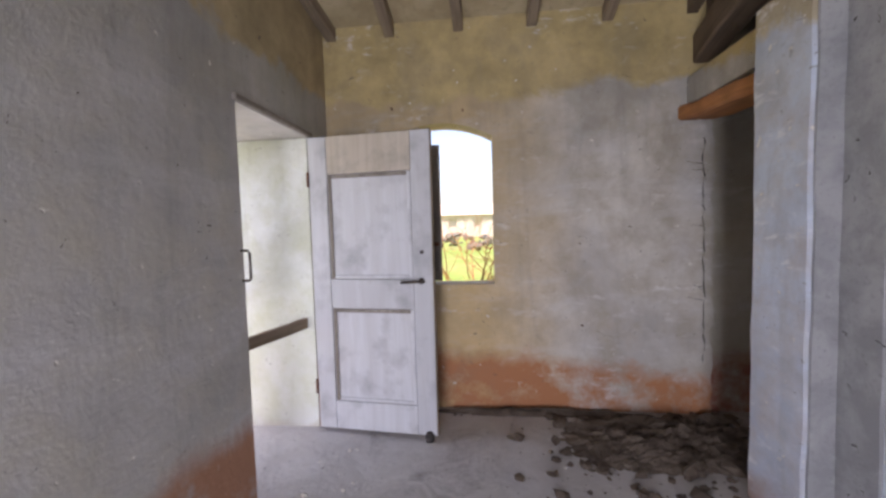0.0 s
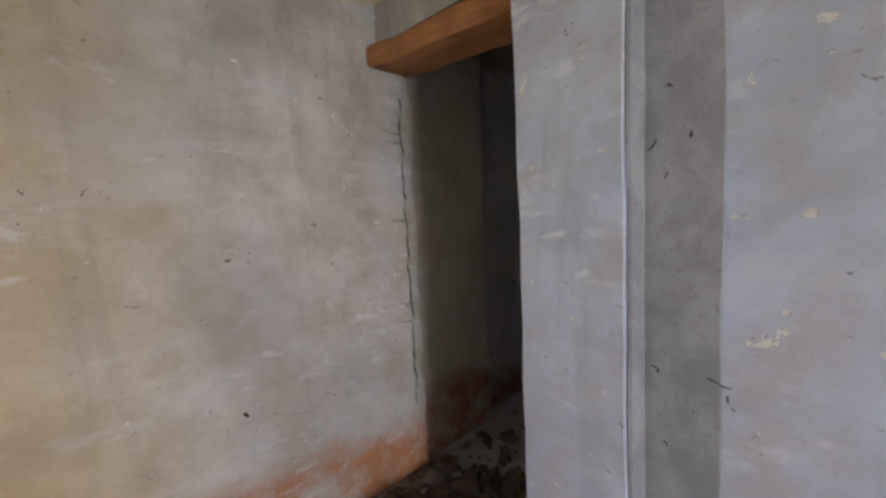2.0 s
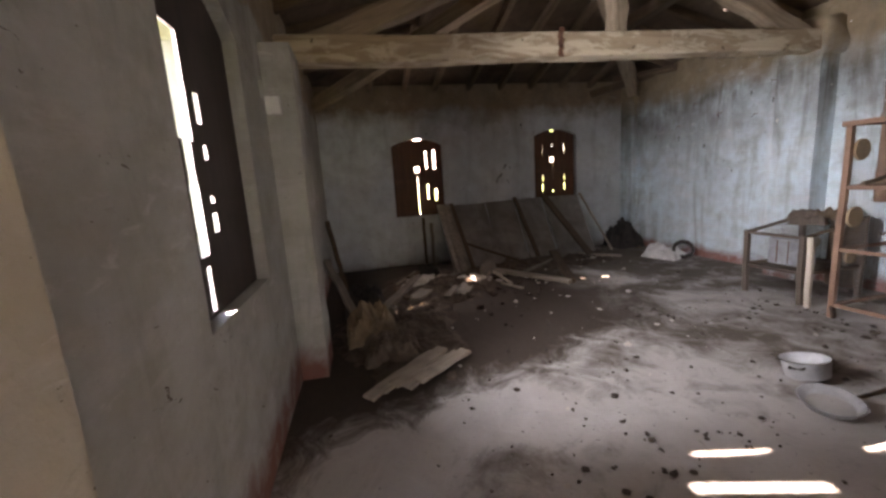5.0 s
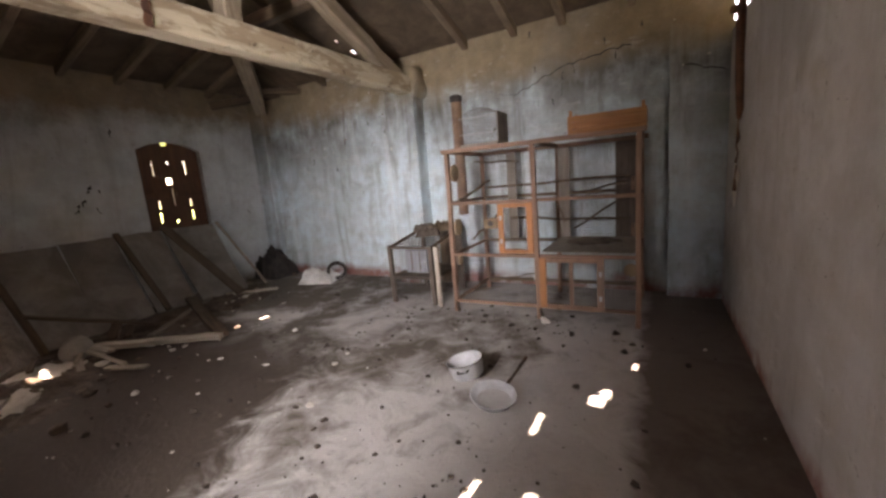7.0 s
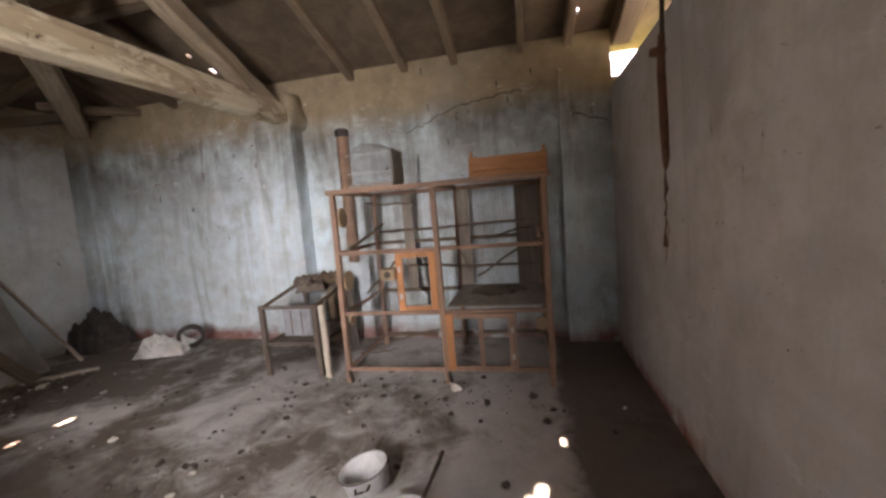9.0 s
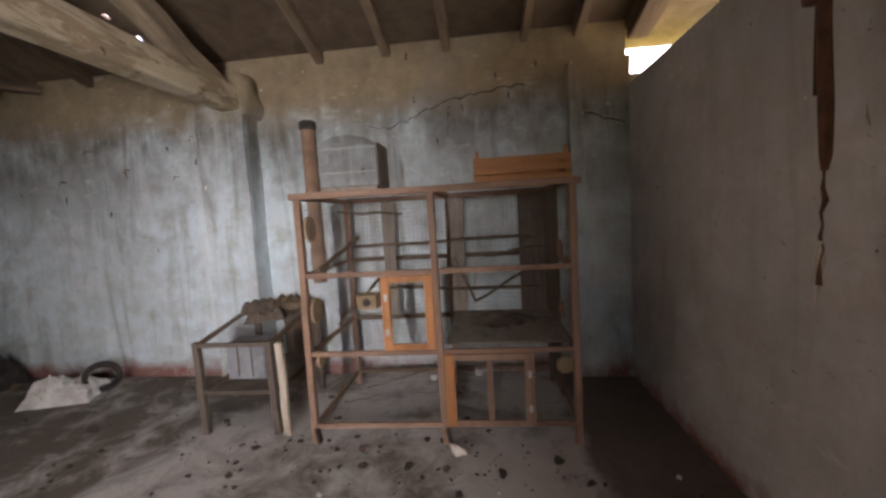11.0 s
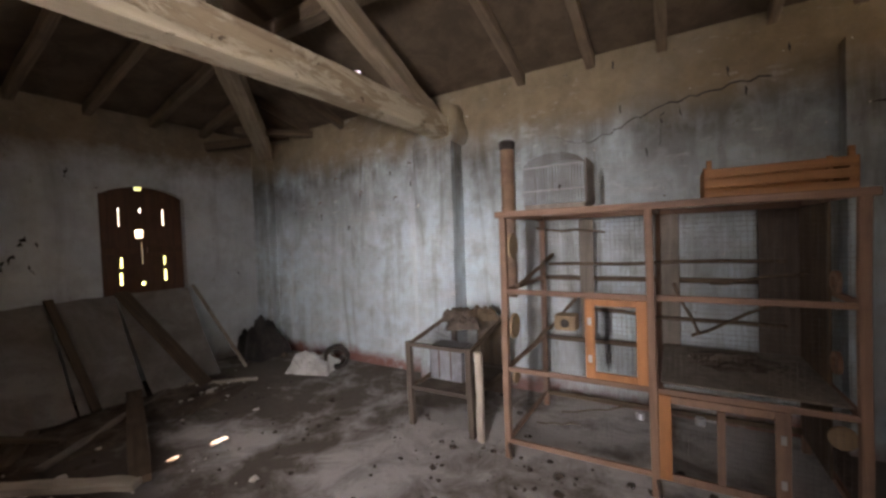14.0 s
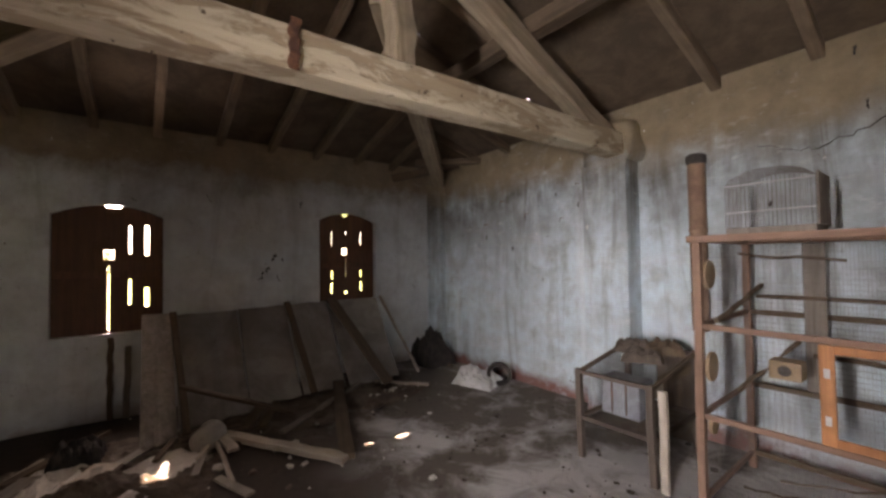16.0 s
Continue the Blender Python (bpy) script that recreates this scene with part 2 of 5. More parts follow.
LIMED = limed_timber()
RAFTER_WOOD = wood("brown_rafter", (0.29, 0.21, 0.145), (0.17, 0.12, 0.08), 0.88)
TIMBER_DARK = wood("dark_rafter", (0.18, 0.125, 0.08), (0.09, 0.062, 0.04), 0.88)
TIMBER_RED = wood("red_lintel_timber", (0.52, 0.22, 0.07), (0.32, 0.13, 0.05), 0.8)
SHUTTER = wood("brown_shutter_wood", (0.19, 0.085, 0.045), (0.11, 0.05, 0.03), 0.7)
SHUTTER_BLACK = wood("near_black_shutter_wood", (0.05, 0.032, 0.024), (0.03, 0.02, 0.016), 0.8)
CAGE_WOOD = wood("cage_wood", (0.36, 0.21, 0.145), (0.20, 0.12, 0.085), 0.75)
CAGE_DOOR = wood("orange_door_wood", (0.55, 0.23, 0.085), (0.36, 0.14, 0.05), 0.6)
CRATE_WOOD = wood("orange_crate_wood", (0.50, 0.225, 0.085), (0.33, 0.14, 0.055), 0.7, 1.0, (2, 30, 30))
TAN = wood("tan_nest_wood", (0.46, 0.33, 0.20), (0.34, 0.23, 0.14), 0.8)
HUTCH_WOOD = wood("smoky_batten_wood", (0.15, 0.115, 0.092), (0.085, 0.065, 0.052), 0.88)
GREY_WOOD = wood("grey_wood", (0.34, 0.30, 0.26), (0.20, 0.17, 0.14), 0.85)
PALE_WOOD = wood("pale_board", (0.52, 0.46, 0.38), (0.36, 0.30, 0.24), 0.85)
DOOR_PAINT = wood("worn_white_door_paint", (0.66, 0.67, 0.69), (0.57, 0.57, 0.58), 0.65, 0.6)
DOOR_BROWN = wood("bare_door_edge", (0.34, 0.25, 0.17), (0.22, 0.16, 0.1), 0.8)
DECK = mottled("roof_tile_underside", (0.15, 0.105, 0.068), (0.085, 0.06, 0.04), 3.0)
PALE_DECK = mottled("limewashed_boards", (0.52, 0.44, 0.28), (0.40, 0.32, 0.19), 2.5)
# house colours lightened to paint in distance haze and glare
HOUSE_ROOF = mottled("haze_paled_tiles", (0.66, 0.56, 0.45), (0.58, 0.47, 0.37), 1.0)
HOUSE_WALL = mottled("haze_paled_render", (0.62, 0.55, 0.46), (0.52, 0.45, 0.36), 1.0)
RUST = mottled("rusty_iron", (0.20, 0.09, 0.05), (0.10, 0.05, 0.035), 14.0, 0.8, 0.4)
IRON = mottled("dark_iron", (0.06, 0.05, 0.045), (0.10, 0.07, 0.05), 20.0, 0.6, 0.7)
WIRE = mottled("galvanised_wire", (0.20, 0.19, 0.18), (0.12, 0.10, 0.09), 30.0, 0.6, 0.6)
ENAMEL = mottled("white_enamel", (0.52, 0.53, 0.54), (0.38, 0.38, 0.38), 7.0, 0.45)
DARK = mottled("soot_dark", (0.035, 0.03, 0.028), (0.06, 0.05, 0.045), 12.0)
SHEET = mottled("fallen_sheet", (0.34, 0.32, 0.29), (0.22, 0.20, 0.18), 2.2)
DOOR_TOP = wood("sun_browned_door_paint", (0.56, 0.50, 0.42), (0.46, 0.40, 0.32), 0.65, 0.6)
WHITE = mottled("bright_white", (0.82, 0.82, 0.80), (0.74, 0.74, 0.72), 6.0, 0.5)
PAPER = mottled("pale_sheeting", (0.66, 0.62, 0.56), (0.5, 0.46, 0.4), 4.0)
CARTON = mottled("dull_bluish_card", (0.36, 0.39, 0.42), (0.24, 0.25, 0.27), 5.0)
CLOTH = mottled("white_sack", (0.62, 0.62, 0.60), (0.45, 0.44, 0.42), 8.0)
SOIL = mottled("dry_soil", (0.075, 0.052, 0.038), (0.15, 0.115, 0.085), 6.0, 0.95, 0, 0.8, 0.04)
TERRA = mottled("terracotta", (0.30, 0.185, 0.125), (0.20, 0.12, 0.085), 5.0)


def floor_material():
    m, nt, b = mat("dusty_concrete_floor", 0.92)
    p = world_pos(nt)
    a = noise_at(nt, p, 0.75, 7, 0.62, 0.5)
    d = noise_at(nt, p, 3.4, 8, 0.7, 0.8)
    f = noise_at(nt, p, 26.0, 6, 0.7)
    c = mix(nt, ramp(nt, d, 0.35, 0.7), (0.53, 0.51, 0.49), (0.42, 0.395, 0.375))
    # black soil trodden over the middle and east of the store
    x = nt.nodes.new("ShaderNodeSeparateXYZ")
    nt.links.new(p, x.inputs[0])
    east = ramp(nt, x.outputs["X"], 3.0, 6.0)
    dirt = ramp(nt, math_node(nt, "ADD", math_node(nt, "ADD", math_node(nt, "MULTIPLY", a, 1.0), math_node(nt, "MULTIPLY", d, 0.5)), math_node(nt, "MULTIPLY", east, 0.2)), 0.80, 0.98)
    # and along the fallen boards on the north side
    edge = math_node(nt, "ADD", math_node(nt, "ADD", x.outputs["X"], math_node(nt, "MULTIPLY", x.outputs["Y"], 0.35)), math_node(nt, "MULTIPLY", math_node(nt, "SUBTRACT", d, 0.5), 1.1))
    soil_n = math_node(nt, "MULTIPLY", ramp(nt, edge, 4.72, 5.05), ramp(nt, math_node(nt, "ADD", x.outputs["Y"], math_node(nt, "MULTIPLY", a, 0.8)), -0.2, 0.7))
    dirt = math_node(nt, "MAXIMUM", dirt, soil_n)
    c = mix(nt, dirt, c, mix(nt, f, (0.095, 0.075, 0.06), (0.17, 0.14, 0.115)))
    c = mix(nt, soil_n, c, mix(nt, f, (0.035, 0.024, 0.017), (0.075, 0.052, 0.038)))
    c = mix(nt, ramp(nt, f, 0.62, 0.72), c, (0.10, 0.08, 0.065))
    # darker brown strip of floor along the partition, beyond the trodden dust
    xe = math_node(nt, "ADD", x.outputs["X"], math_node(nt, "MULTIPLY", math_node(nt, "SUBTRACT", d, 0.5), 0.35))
    dark_strip = math_node(nt, "MULTIPLY", math_node(nt, "MULTIPLY", ramp(nt, xe, 2.64, 2.54), ramp(nt, xe, 1.8, 1.9)), ramp(nt, x.outputs["Y"], 1.2, 0.3))
    c = mix(nt, math_node(nt, "MULTIPLY", dark_strip, 0.85), c, mix(nt, f, (0.075, 0.05, 0.038), (0.13, 0.095, 0.07)))
    nt.links.new(c, b.inputs["Base Color"])
    bump(nt, b, math_node(nt, "ADD", d, math_node(nt, "MULTIPLY", f, 0.4)), 0.7, 0.025)
    return m


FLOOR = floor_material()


def grass_material():
    m, nt, b = mat("meadow", 0.95)
    p = world_pos(nt)
    c = mix(nt, ramp(nt, noise_at(nt, p, 0.25, 6), 0.4, 0.6), (0.24, 0.34, 0.05), (0.36, 0.36, 0.11))
    c = mix(nt, ramp(nt, noise_at(nt, p, 4.0, 6), 0.4, 0.7), c, (0.17, 0.23, 0.04))
    nt.links.new(c, b.inputs["Base Color"])
    return m


GRASS = grass_material()


# ---- mesh helpers ----
def add_box(bm, lo, hi, m=None):
    v = [bm.verts.new((x, y, z)) for x in (lo[0], hi[0]) for y in (lo[1], hi[1]) for z in (lo[2], hi[2])]
    if m is not None:
        for q in v:
            q.co = m @ q.co
    for f in ((0, 1, 3, 2), (4, 6, 7, 5), (0, 4, 5, 1), (2, 3, 7, 6), (0, 2, 6, 4), (1, 5, 7, 3)):
        bm.faces.new([v[i] for i in f])
    return v


def finish(name, bm, material, parent=None, label="", bevel=0.0, smooth=False):
    bmesh.ops.recalc_face_normals(bm, faces=bm.faces)
    if bevel:
        bmesh.ops.bevel(bm, geom=list(bm.edges), offset=bevel, segments=1, affect="EDGES", clamp_overlap=True)
    me = bpy.data.meshes.new(name)
    bm.to_mesh(me)
    bm.free()
    if smooth:
        me.shade_smooth()
    me.materials.append(material)
    ob = new(name, me)
    if parent is not None:
        ob.parent = parent
    if label:
        ob["label"] = label
    return ob


part = finish


def box_part(name, lo, hi, material, parent=None, label="", bevel=0.004):
    bm = bmesh.new()
    add_box(bm, lo, hi)
    return finish(name, bm, material, parent, label, bevel)


def bar(name, a, b, w, h, material, parent=None, label="", bevel=0.006, wobble=0.0, seed=0, up=(0, 0, 1), segs=1):
    """A squared timber from a to b; w across, h in the direction of up; wobble makes it hand-hewn."""
    a, b = Vector(a), Vector(b)
    d = (b - a)
    ln = d.length
    z = d.normalized()
    u = Vector(up)
    x = u.cross(z)
    if x.length < 1e-4:
        x = Vector((1, 0, 0)).cross(z)
    x.normalize()
    y = z.cross(x)
    rnd = random.Random(seed)
    bm = bmesh.new()
    rings = []
    for i in range(segs + 1):
        off = Vector((rnd.uniform(-1, 1), rnd.uniform(-1, 1), 0)) * wobble
        sc = 1 + rnd.uniform(-1, 1) * wobble * 2
        rings.append([bm.verts.new((sx * w / 2 * sc + off.x, sy * h / 2 * sc + off.y, ln * i / segs)) for sx, sy in ((-1, -1), (1, -1), (1, 1), (-1, 1))])
    for r0, r1 in zip(rings, rings[1:]):
        for k in range(4):
            bm.faces.new((r0[k], r0[(k + 1) % 4], r1[(k + 1) % 4], r1[k]))
    bm.faces.new(rings[0][::-1])
    bm.faces.new(rings[-1])
    ob = finish(name, bm, material, parent, label, bevel)
    ob.matrix_basis = Matrix.Translation(a) @ Matrix((x, y, z)).transposed().to_4x4()
    return ob


def lathe(bm, prof, n=24, m=None, close=False):
    rings = []
    for r, z in prof:
        ring = []
        for i in range(n):
            co = Vector((r * math.cos(2 * math.pi * i / n), r * math.sin(2 * math.pi * i / n), z))
            ring.append(bm.verts.new(m @ co if m else co))
        rings.append(ring)
    for r0, r1 in zip(rings, rings[1:]):
        for k in range(n):
            bm.faces.new((r0[k], r0[(k + 1) % n], r1[(k + 1) % n], r1[k]))
    if close:
        bm.faces.new(rings[0][::-1])
        bm.faces.new(rings[-1])


def tube(bm, pts, r, n=6):
    """A round rod along pts."""
    pts = [Vector(p) for p in pts]
    rings = []
    for i, p in enumerate(pts):
        d = (pts[min(i + 1, len(pts) - 1)] - pts[max(i - 1, 0)]).normalized()
        x = d.orthogonal().normalized()
        y = d.cross(x)
        rr = r[i] if isinstance(r, (list, tuple)) else r
        rings.append([bm.verts.new(p + (x * math.cos(2 * math.pi * k / n) + y * math.sin(2 * math.pi * k / n)) * rr) for k in range(n)])
    for r0, r1 in zip(rings, rings[1:]):
        for k in range(n):
            bm.faces.new((r0[k], r0[(k + 1) % n], r1[(k + 1) % n], r1[k]))
    bm.faces.new(rings[0][::-1])
    bm.faces.new(rings[-1])


def empty(name, at=(0, 0, 0), label="", category="", group="", kind=""):
    ob = new(name)
    ob.location = at
    ob.empty_display_size = 0.1
    return tagged(ob, label, category, group, kind)


def slab_with_holes(bm, m, length, z0, z1, thick, holes, top=None):
    """An upright slab, u along its length, v its thickness, with openings (u0, u1, z0, z1, rise of the arch). top(u): height of its head."""
    head = top or (lambda u: z1)
    cuts = {0.0, length}
    for u0, u1, *_ in holes:
        cuts.update((u0, u1))
    n0 = max(1, int(length / 0.5)) if top else 1
    cuts.update(length * i / n0 for i in range(n0 + 1))
    cuts = sorted(c for c in cuts if 0 <= c <= length)

    def prism(u0, u1, a0, a1, b0, b1):
        if max(b0 - a0, b1 - a1) < 1e-4:
            return
        v = [bm.verts.new(m @ Vector(c)) for t in (0, thick) for c in ((u0, t, a0), (u1, t, a1), (u1, t, b1), (u0, t, b0))]
        for f in ((0, 1, 2, 3), (7, 6, 5, 4), (0, 4, 5, 1), (1, 5, 6, 2), (2, 6, 7, 3), (3, 7, 4, 0)):
            bm.faces.new([v[i] for i in f])

    for a, b in zip(cuts, cuts[1:]):
        if b - a < 1e-5:
            continue
        here = sorted((h for h in holes if h[0] <= a + 1e-6 and h[1] >= b - 1e-6), key=lambda h: h[2])
        segs = 10 if any(h[4] for h in here) else 1
        for s in range(segs):
            u0, u1 = a + (b - a) * s / segs, a + (b - a) * (s + 1) / segs
            base0 = base1 = z0
            for h in here:
                prism(u0, u1, base0, base1, h[2], h[2])
                arch = lambda u: h[3] + h[4] * (1 - (2 * (u - h[0]) / (h[1] - h[0]) - 1) ** 2)
                base0, base1 = arch(u0), arch(u1)
            prism(u0, u1, base0, base1, head(u0), head(u1))


def wall(name, origin, angle, length, z0, z1, thick, holes, material, label, top=None):
    bm = bmesh.new()
    slab_with_holes(bm, Matrix.Translation(origin) @ Matrix.Rotation(radians(angle), 4, "Z"), length, z0, z1, thick, holes, top)
    if top and not holes:
        bmesh.ops.remove_doubles(bm, verts=bm.verts, dist=1e-4)
        inner = [f for f in bm.faces if all(len(e.link_faces) > 2 for e in f.edges)]
        bmesh.ops.delete(bm, geom=inner, context="FACES")
    ob = finish(name, bm, material)
    return tagged(ob, label, "wall", "", "structure")


# ---- large structure ----
def plane_grid(name, x0, x1, y0, y1, z, material, label, nx=1, ny=1, rough=0.0):
    bm = bmesh.new()
    g = [[bm.verts.new((x0 + (x1 - x0) * i / nx, y0 + (y1 - y0) * j / ny, z + (noise.noise(((x0 + (x1 - x0) * i / nx) * 1.3, (y0 + (y1 - y0) * j / ny) * 1.3, 0)) * rough))) for j in range(ny + 1)] for i in range(nx + 1)]
    for i in range(nx):
        for j in range(ny):
            bm.faces.new((g[i][j], g[i + 1][j], g[i + 1][j + 1], g[i][j + 1]))
    return tagged(finish(name, bm, material, smooth=True), label, name, "", "structure")


plane_grid("ground", -600, 600, -600, 600, -0.12, GRASS, "green meadow reaching to the horizon")
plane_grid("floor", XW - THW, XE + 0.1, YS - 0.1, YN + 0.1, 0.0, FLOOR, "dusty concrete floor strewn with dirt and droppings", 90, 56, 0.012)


def roof_z(x, y):
    """Underside of the roof: two slopes and a hipped east end."""
    return EAVE + SLOPE * max(0.0, min(y - YS, YN - y, (XE - x) * 0.9))


# outer walls
wall("wall_north_front", (XW - THW, YA, 0), 0, 1.885 - XW + THW, -0.1, 3.05, 0.22,
     [(-0.46 - XW + THW, 0.335 - XW + THW, 0.98, 2.11, 0.11)], PLASTER_A, "grey limewashed wall with ochre plaster above and a damp red foot")
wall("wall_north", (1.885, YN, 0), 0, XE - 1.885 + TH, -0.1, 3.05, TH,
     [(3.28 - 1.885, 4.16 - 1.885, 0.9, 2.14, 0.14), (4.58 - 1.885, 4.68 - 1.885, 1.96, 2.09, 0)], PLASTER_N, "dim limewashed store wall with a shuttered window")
wall("wall_east", (XE, YN, 0), -90, YN - YS, -0.1, 3.05, TH,
     [(YN - 1.858, YN - 1.003, 0.83, 2.0, 0.11), (YN + 0.665, YN + 1.485, 0.98, 2.06, 0.11)], PLASTER_E, "whitewashed wall with two shuttered arched windows")
# the high gap is added: sky through it stands for a bright lit wall
# the low opening is assumed, out of view, and holds the added panel
wall("wall_south", (XE + TH, YS, 0), 180, XE - XW + TH + THW, -0.1, 3.05, TH, [(XE + TH - 0.5, XE + TH + 0.7, -0.1, 1.9, 0), (XE + TH - 1.92, XE + TH - 0.55, 2.52, 3.0, 0)], PLASTER_B, "blue-white limewashed wall with dark mould, painted-in dim upper zone and cracks")
wall("wall_west", (XW, YS, 0), 90, YA - YS, -0.1, 3.8, THW,
     [(1.72 - YS, 2.53 - YS, -0.1, 2.08, 0)], PLASTER_W, "grey plastered wall with a doorway and ochre upper part",
     top=lambda u: roof_z(0, YS + u) + 0.05)
# partition with its pier and the opening beside the north wall
# head raised to the roof out of view, to cut light passing over
part_top = lambda u: PTOP if u < 1.85 else min(PTOP + (u - 1.85) * 4, roof_z(0, YS + u) - 0.06)
wall("wall_partition", (XP0 + 0.11, YS, 0), 90, 1.955 - YS, 0, PTOP, 0.11, [], PLASTER_P, "limewashed partition wall tinted blue-grey by painted skylight, open above at its ends", part_top)
wall("wall_partition_store", (XP1, YS, 0), 90, 1.955 - YS, 0, PTOP, XP1 - XP0 - 0.112, [], PLASTER_S, "grey limewashed store side of the partition with a red skirting line", part_top)
wall("wall_lintel", (XP1, 1.955, 0), 90, 2.87 - 1.955, 2.24, PTOP + 0.04, XP1 - XP0, [], PLASTER_A, "plastered strip of wall over the opening")


def pilaster(name, lo, hi, material, label):
    bm = bmesh.new()
    n = 14
    rows = []
    for i in range(n + 1):
        z = lo[2] + (hi[2] - lo[2]) * i / n
        rows.append([bm.verts.new((x + noise.noise((x * 9, y * 9, z * 5)) * 0.008, y + noise.noise((x * 9 + 5, y * 9, z * 5)) * 0.008, z)) for x, y in ((lo[0], lo[1]), (hi[0], lo[1]), (hi[0], hi[1]), (lo[0], hi[1]))])
    for a, b in zip(rows, rows[1:]):
        for k in range(4):
            bm.faces.new((a[k], a[(k + 1) % 4], b[(k + 1) % 4], b[k]))
    bm.faces.new(rows[0][::-1])
    bm.faces.new(rows[-1])
    return tagged(finish(name, bm, material), label, "pilaster", "", "structure")


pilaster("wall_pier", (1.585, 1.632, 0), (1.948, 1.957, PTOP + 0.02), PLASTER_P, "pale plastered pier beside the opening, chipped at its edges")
pilaster("wall_nib", (1.89, 2.885, 0), (2.51, 3.0, 3.0), NIB, "grimy plastered corner pilaster inside the store")
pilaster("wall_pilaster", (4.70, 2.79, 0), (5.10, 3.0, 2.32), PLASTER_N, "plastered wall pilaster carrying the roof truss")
pilaster("wall_pilaster", (5.165, -2.6, 0), (5.60, -2.28, 2.40), PLASTER_B, "plastered wall pilaster carrying the roof truss")
pilaster("wall_pilaster", (1.94, -2.6, 0), (2.41, -2.38, 2.62), PLASTER_B, "plastered corner pilaster streaked with damp")
pilaster("wall_pilaster", (8.14, -2.6, 0), (8.5, -2.40, 2.9), PLASTER_B, "plastered corner pilaster by the shuttered window")



def plaster_lump(lo, hi, amp, seed, material, label):
    """Rough plaster packed round a beam seat."""
    bm = bmesh.new()
    add_box(bm, lo, hi)
    bmesh.ops.subdivide_edges(bm, edges=list(bm.edges), cuts=5, use_grid_fill=True)
    mid = (Vector(lo) + Vector(hi)) / 2
    half = (Vector(hi) - Vector(lo)) / 2
    for v in bm.verts:
        q = Vector(((v.co.x - mid.x) / half.x, 0, (v.co.z - mid.z) / half.z))
        shrink = 1 - 0.22 * (q.length / 1.414) ** 3
        v.co = mid + Vector(((v.co.x - mid.x) * shrink, v.co.y - mid.y, (v.co.z - mid.z) * shrink))
        v.co += Vector((noise.noise(v.co * 7 + Vector((seed, 0, 0))), noise.noise(v.co * 7 + Vector((0, seed, 0))), noise.noise(v.co * 7 + Vector((0, 0, seed))))) * amp
    return tagged(finish("wall_corbel", bm, material, smooth=True), label, "corbel", "", "structure")


plaster_lump((5.08, -2.6, 2.36), (5.62, -2.26, 2.80), 0.05, 3, PLASTER_B, "rough beige plaster packed round the truss end")
# roof: deck, rafters, truss
def deck(name, fn, pts, label, material=None):
    bm = bmesh.new()
    lo = [bm.verts.new((x, y, fn(x, y))) for x, y in pts]
    hi = [bm.verts.new((x, y, fn(x, y) + 0.06)) for x, y in pts]
    n = len(pts)
    bm.faces.new(lo[::-1])
    bm.faces.new(hi)
    for k in range(n):
        bm.faces.new((lo[k], lo[(k + 1) % n], hi[(k + 1) % n], hi[k]))
    return tagged(finish(name, bm, material or DECK), label, "ceiling", "", "structure")


zs = lambda x, y: EAVE + SLOPE * (y - YS)
zn = lambda x, y: EAVE + SLOPE * (YN - y)
ze = lambda x, y: EAVE + SLOPE * (XE - x) * 0.9
RY = (YN + YS) / 2
HXE = XE - (RY - YS) / 0.9
deck("ceiling_north_front", zn, [(XW - 0.8, RY), (1.86, RY), (1.86, YN + 0.36), (XW - 0.8, YN + 0.36)], "cream limewashed boards between the front room's rafters", PALE_DECK)
deck("ceiling_north", zn, [(1.862, RY), (HXE, RY), (XE + 0.4, YN + 0.36), (1.862, YN + 0.36)], "brown tiled underside of the roof between rafters")


deck("ceiling_east", ze, [(HXE, RY), (XE + 0.4, YS - 0.36), (XE + 0.4, YN + 0.36)], "brown tiled underside of the hipped roof end")


def roof_gap(x0, x1, y0, y1):
    """The gap in the south slope through which the sun reaches a patch of floor: along the eaves, and up the slope."""
    out = []
    for x, y in ((x0, y0), (x1, y1)):
        s = (EAVE + SLOPE * (y - YS)) / (SUN_TO.z - SLOPE * SUN_TO.y)
        out.append((x + SUN_TO.x * s, y + SUN_TO.y * s))
    k = math.hypot(1, SLOPE)
    return out[0][0], out[1][0], (out[0][1] - YS) * k, (out[1][1] - YS) * k


# slipped tiles let slots of sun on to the floor
SUN_PATCHES = [(3.05, 3.08, 0.05, 0.24),
               (2.76, 2.84, -0.22, -0.12), (2.72, 2.79, -0.30, -0.205), (2.61, 2.67, -0.72, -0.64), (6.30, 6.35, -0.68, -0.56), (6.35, 6.39, -0.36, -0.29), (6.60, 6.95, 1.05, 1.20), (3.80, 3.85, -0.36, -0.30)]


SUN_PATCHES += [(2.915 + 0.017 * k, 2.965 + 0.017 * k, 0.57 + 0.06 * k, 0.635 + 0.06 * k) for k in range(10)]
SUN_PATCHES += [(3.165 + 0.014 * k, 3.195 + 0.014 * k, 0.58 + 0.06 * k, 0.645 + 0.06 * k) for k in range(7)]


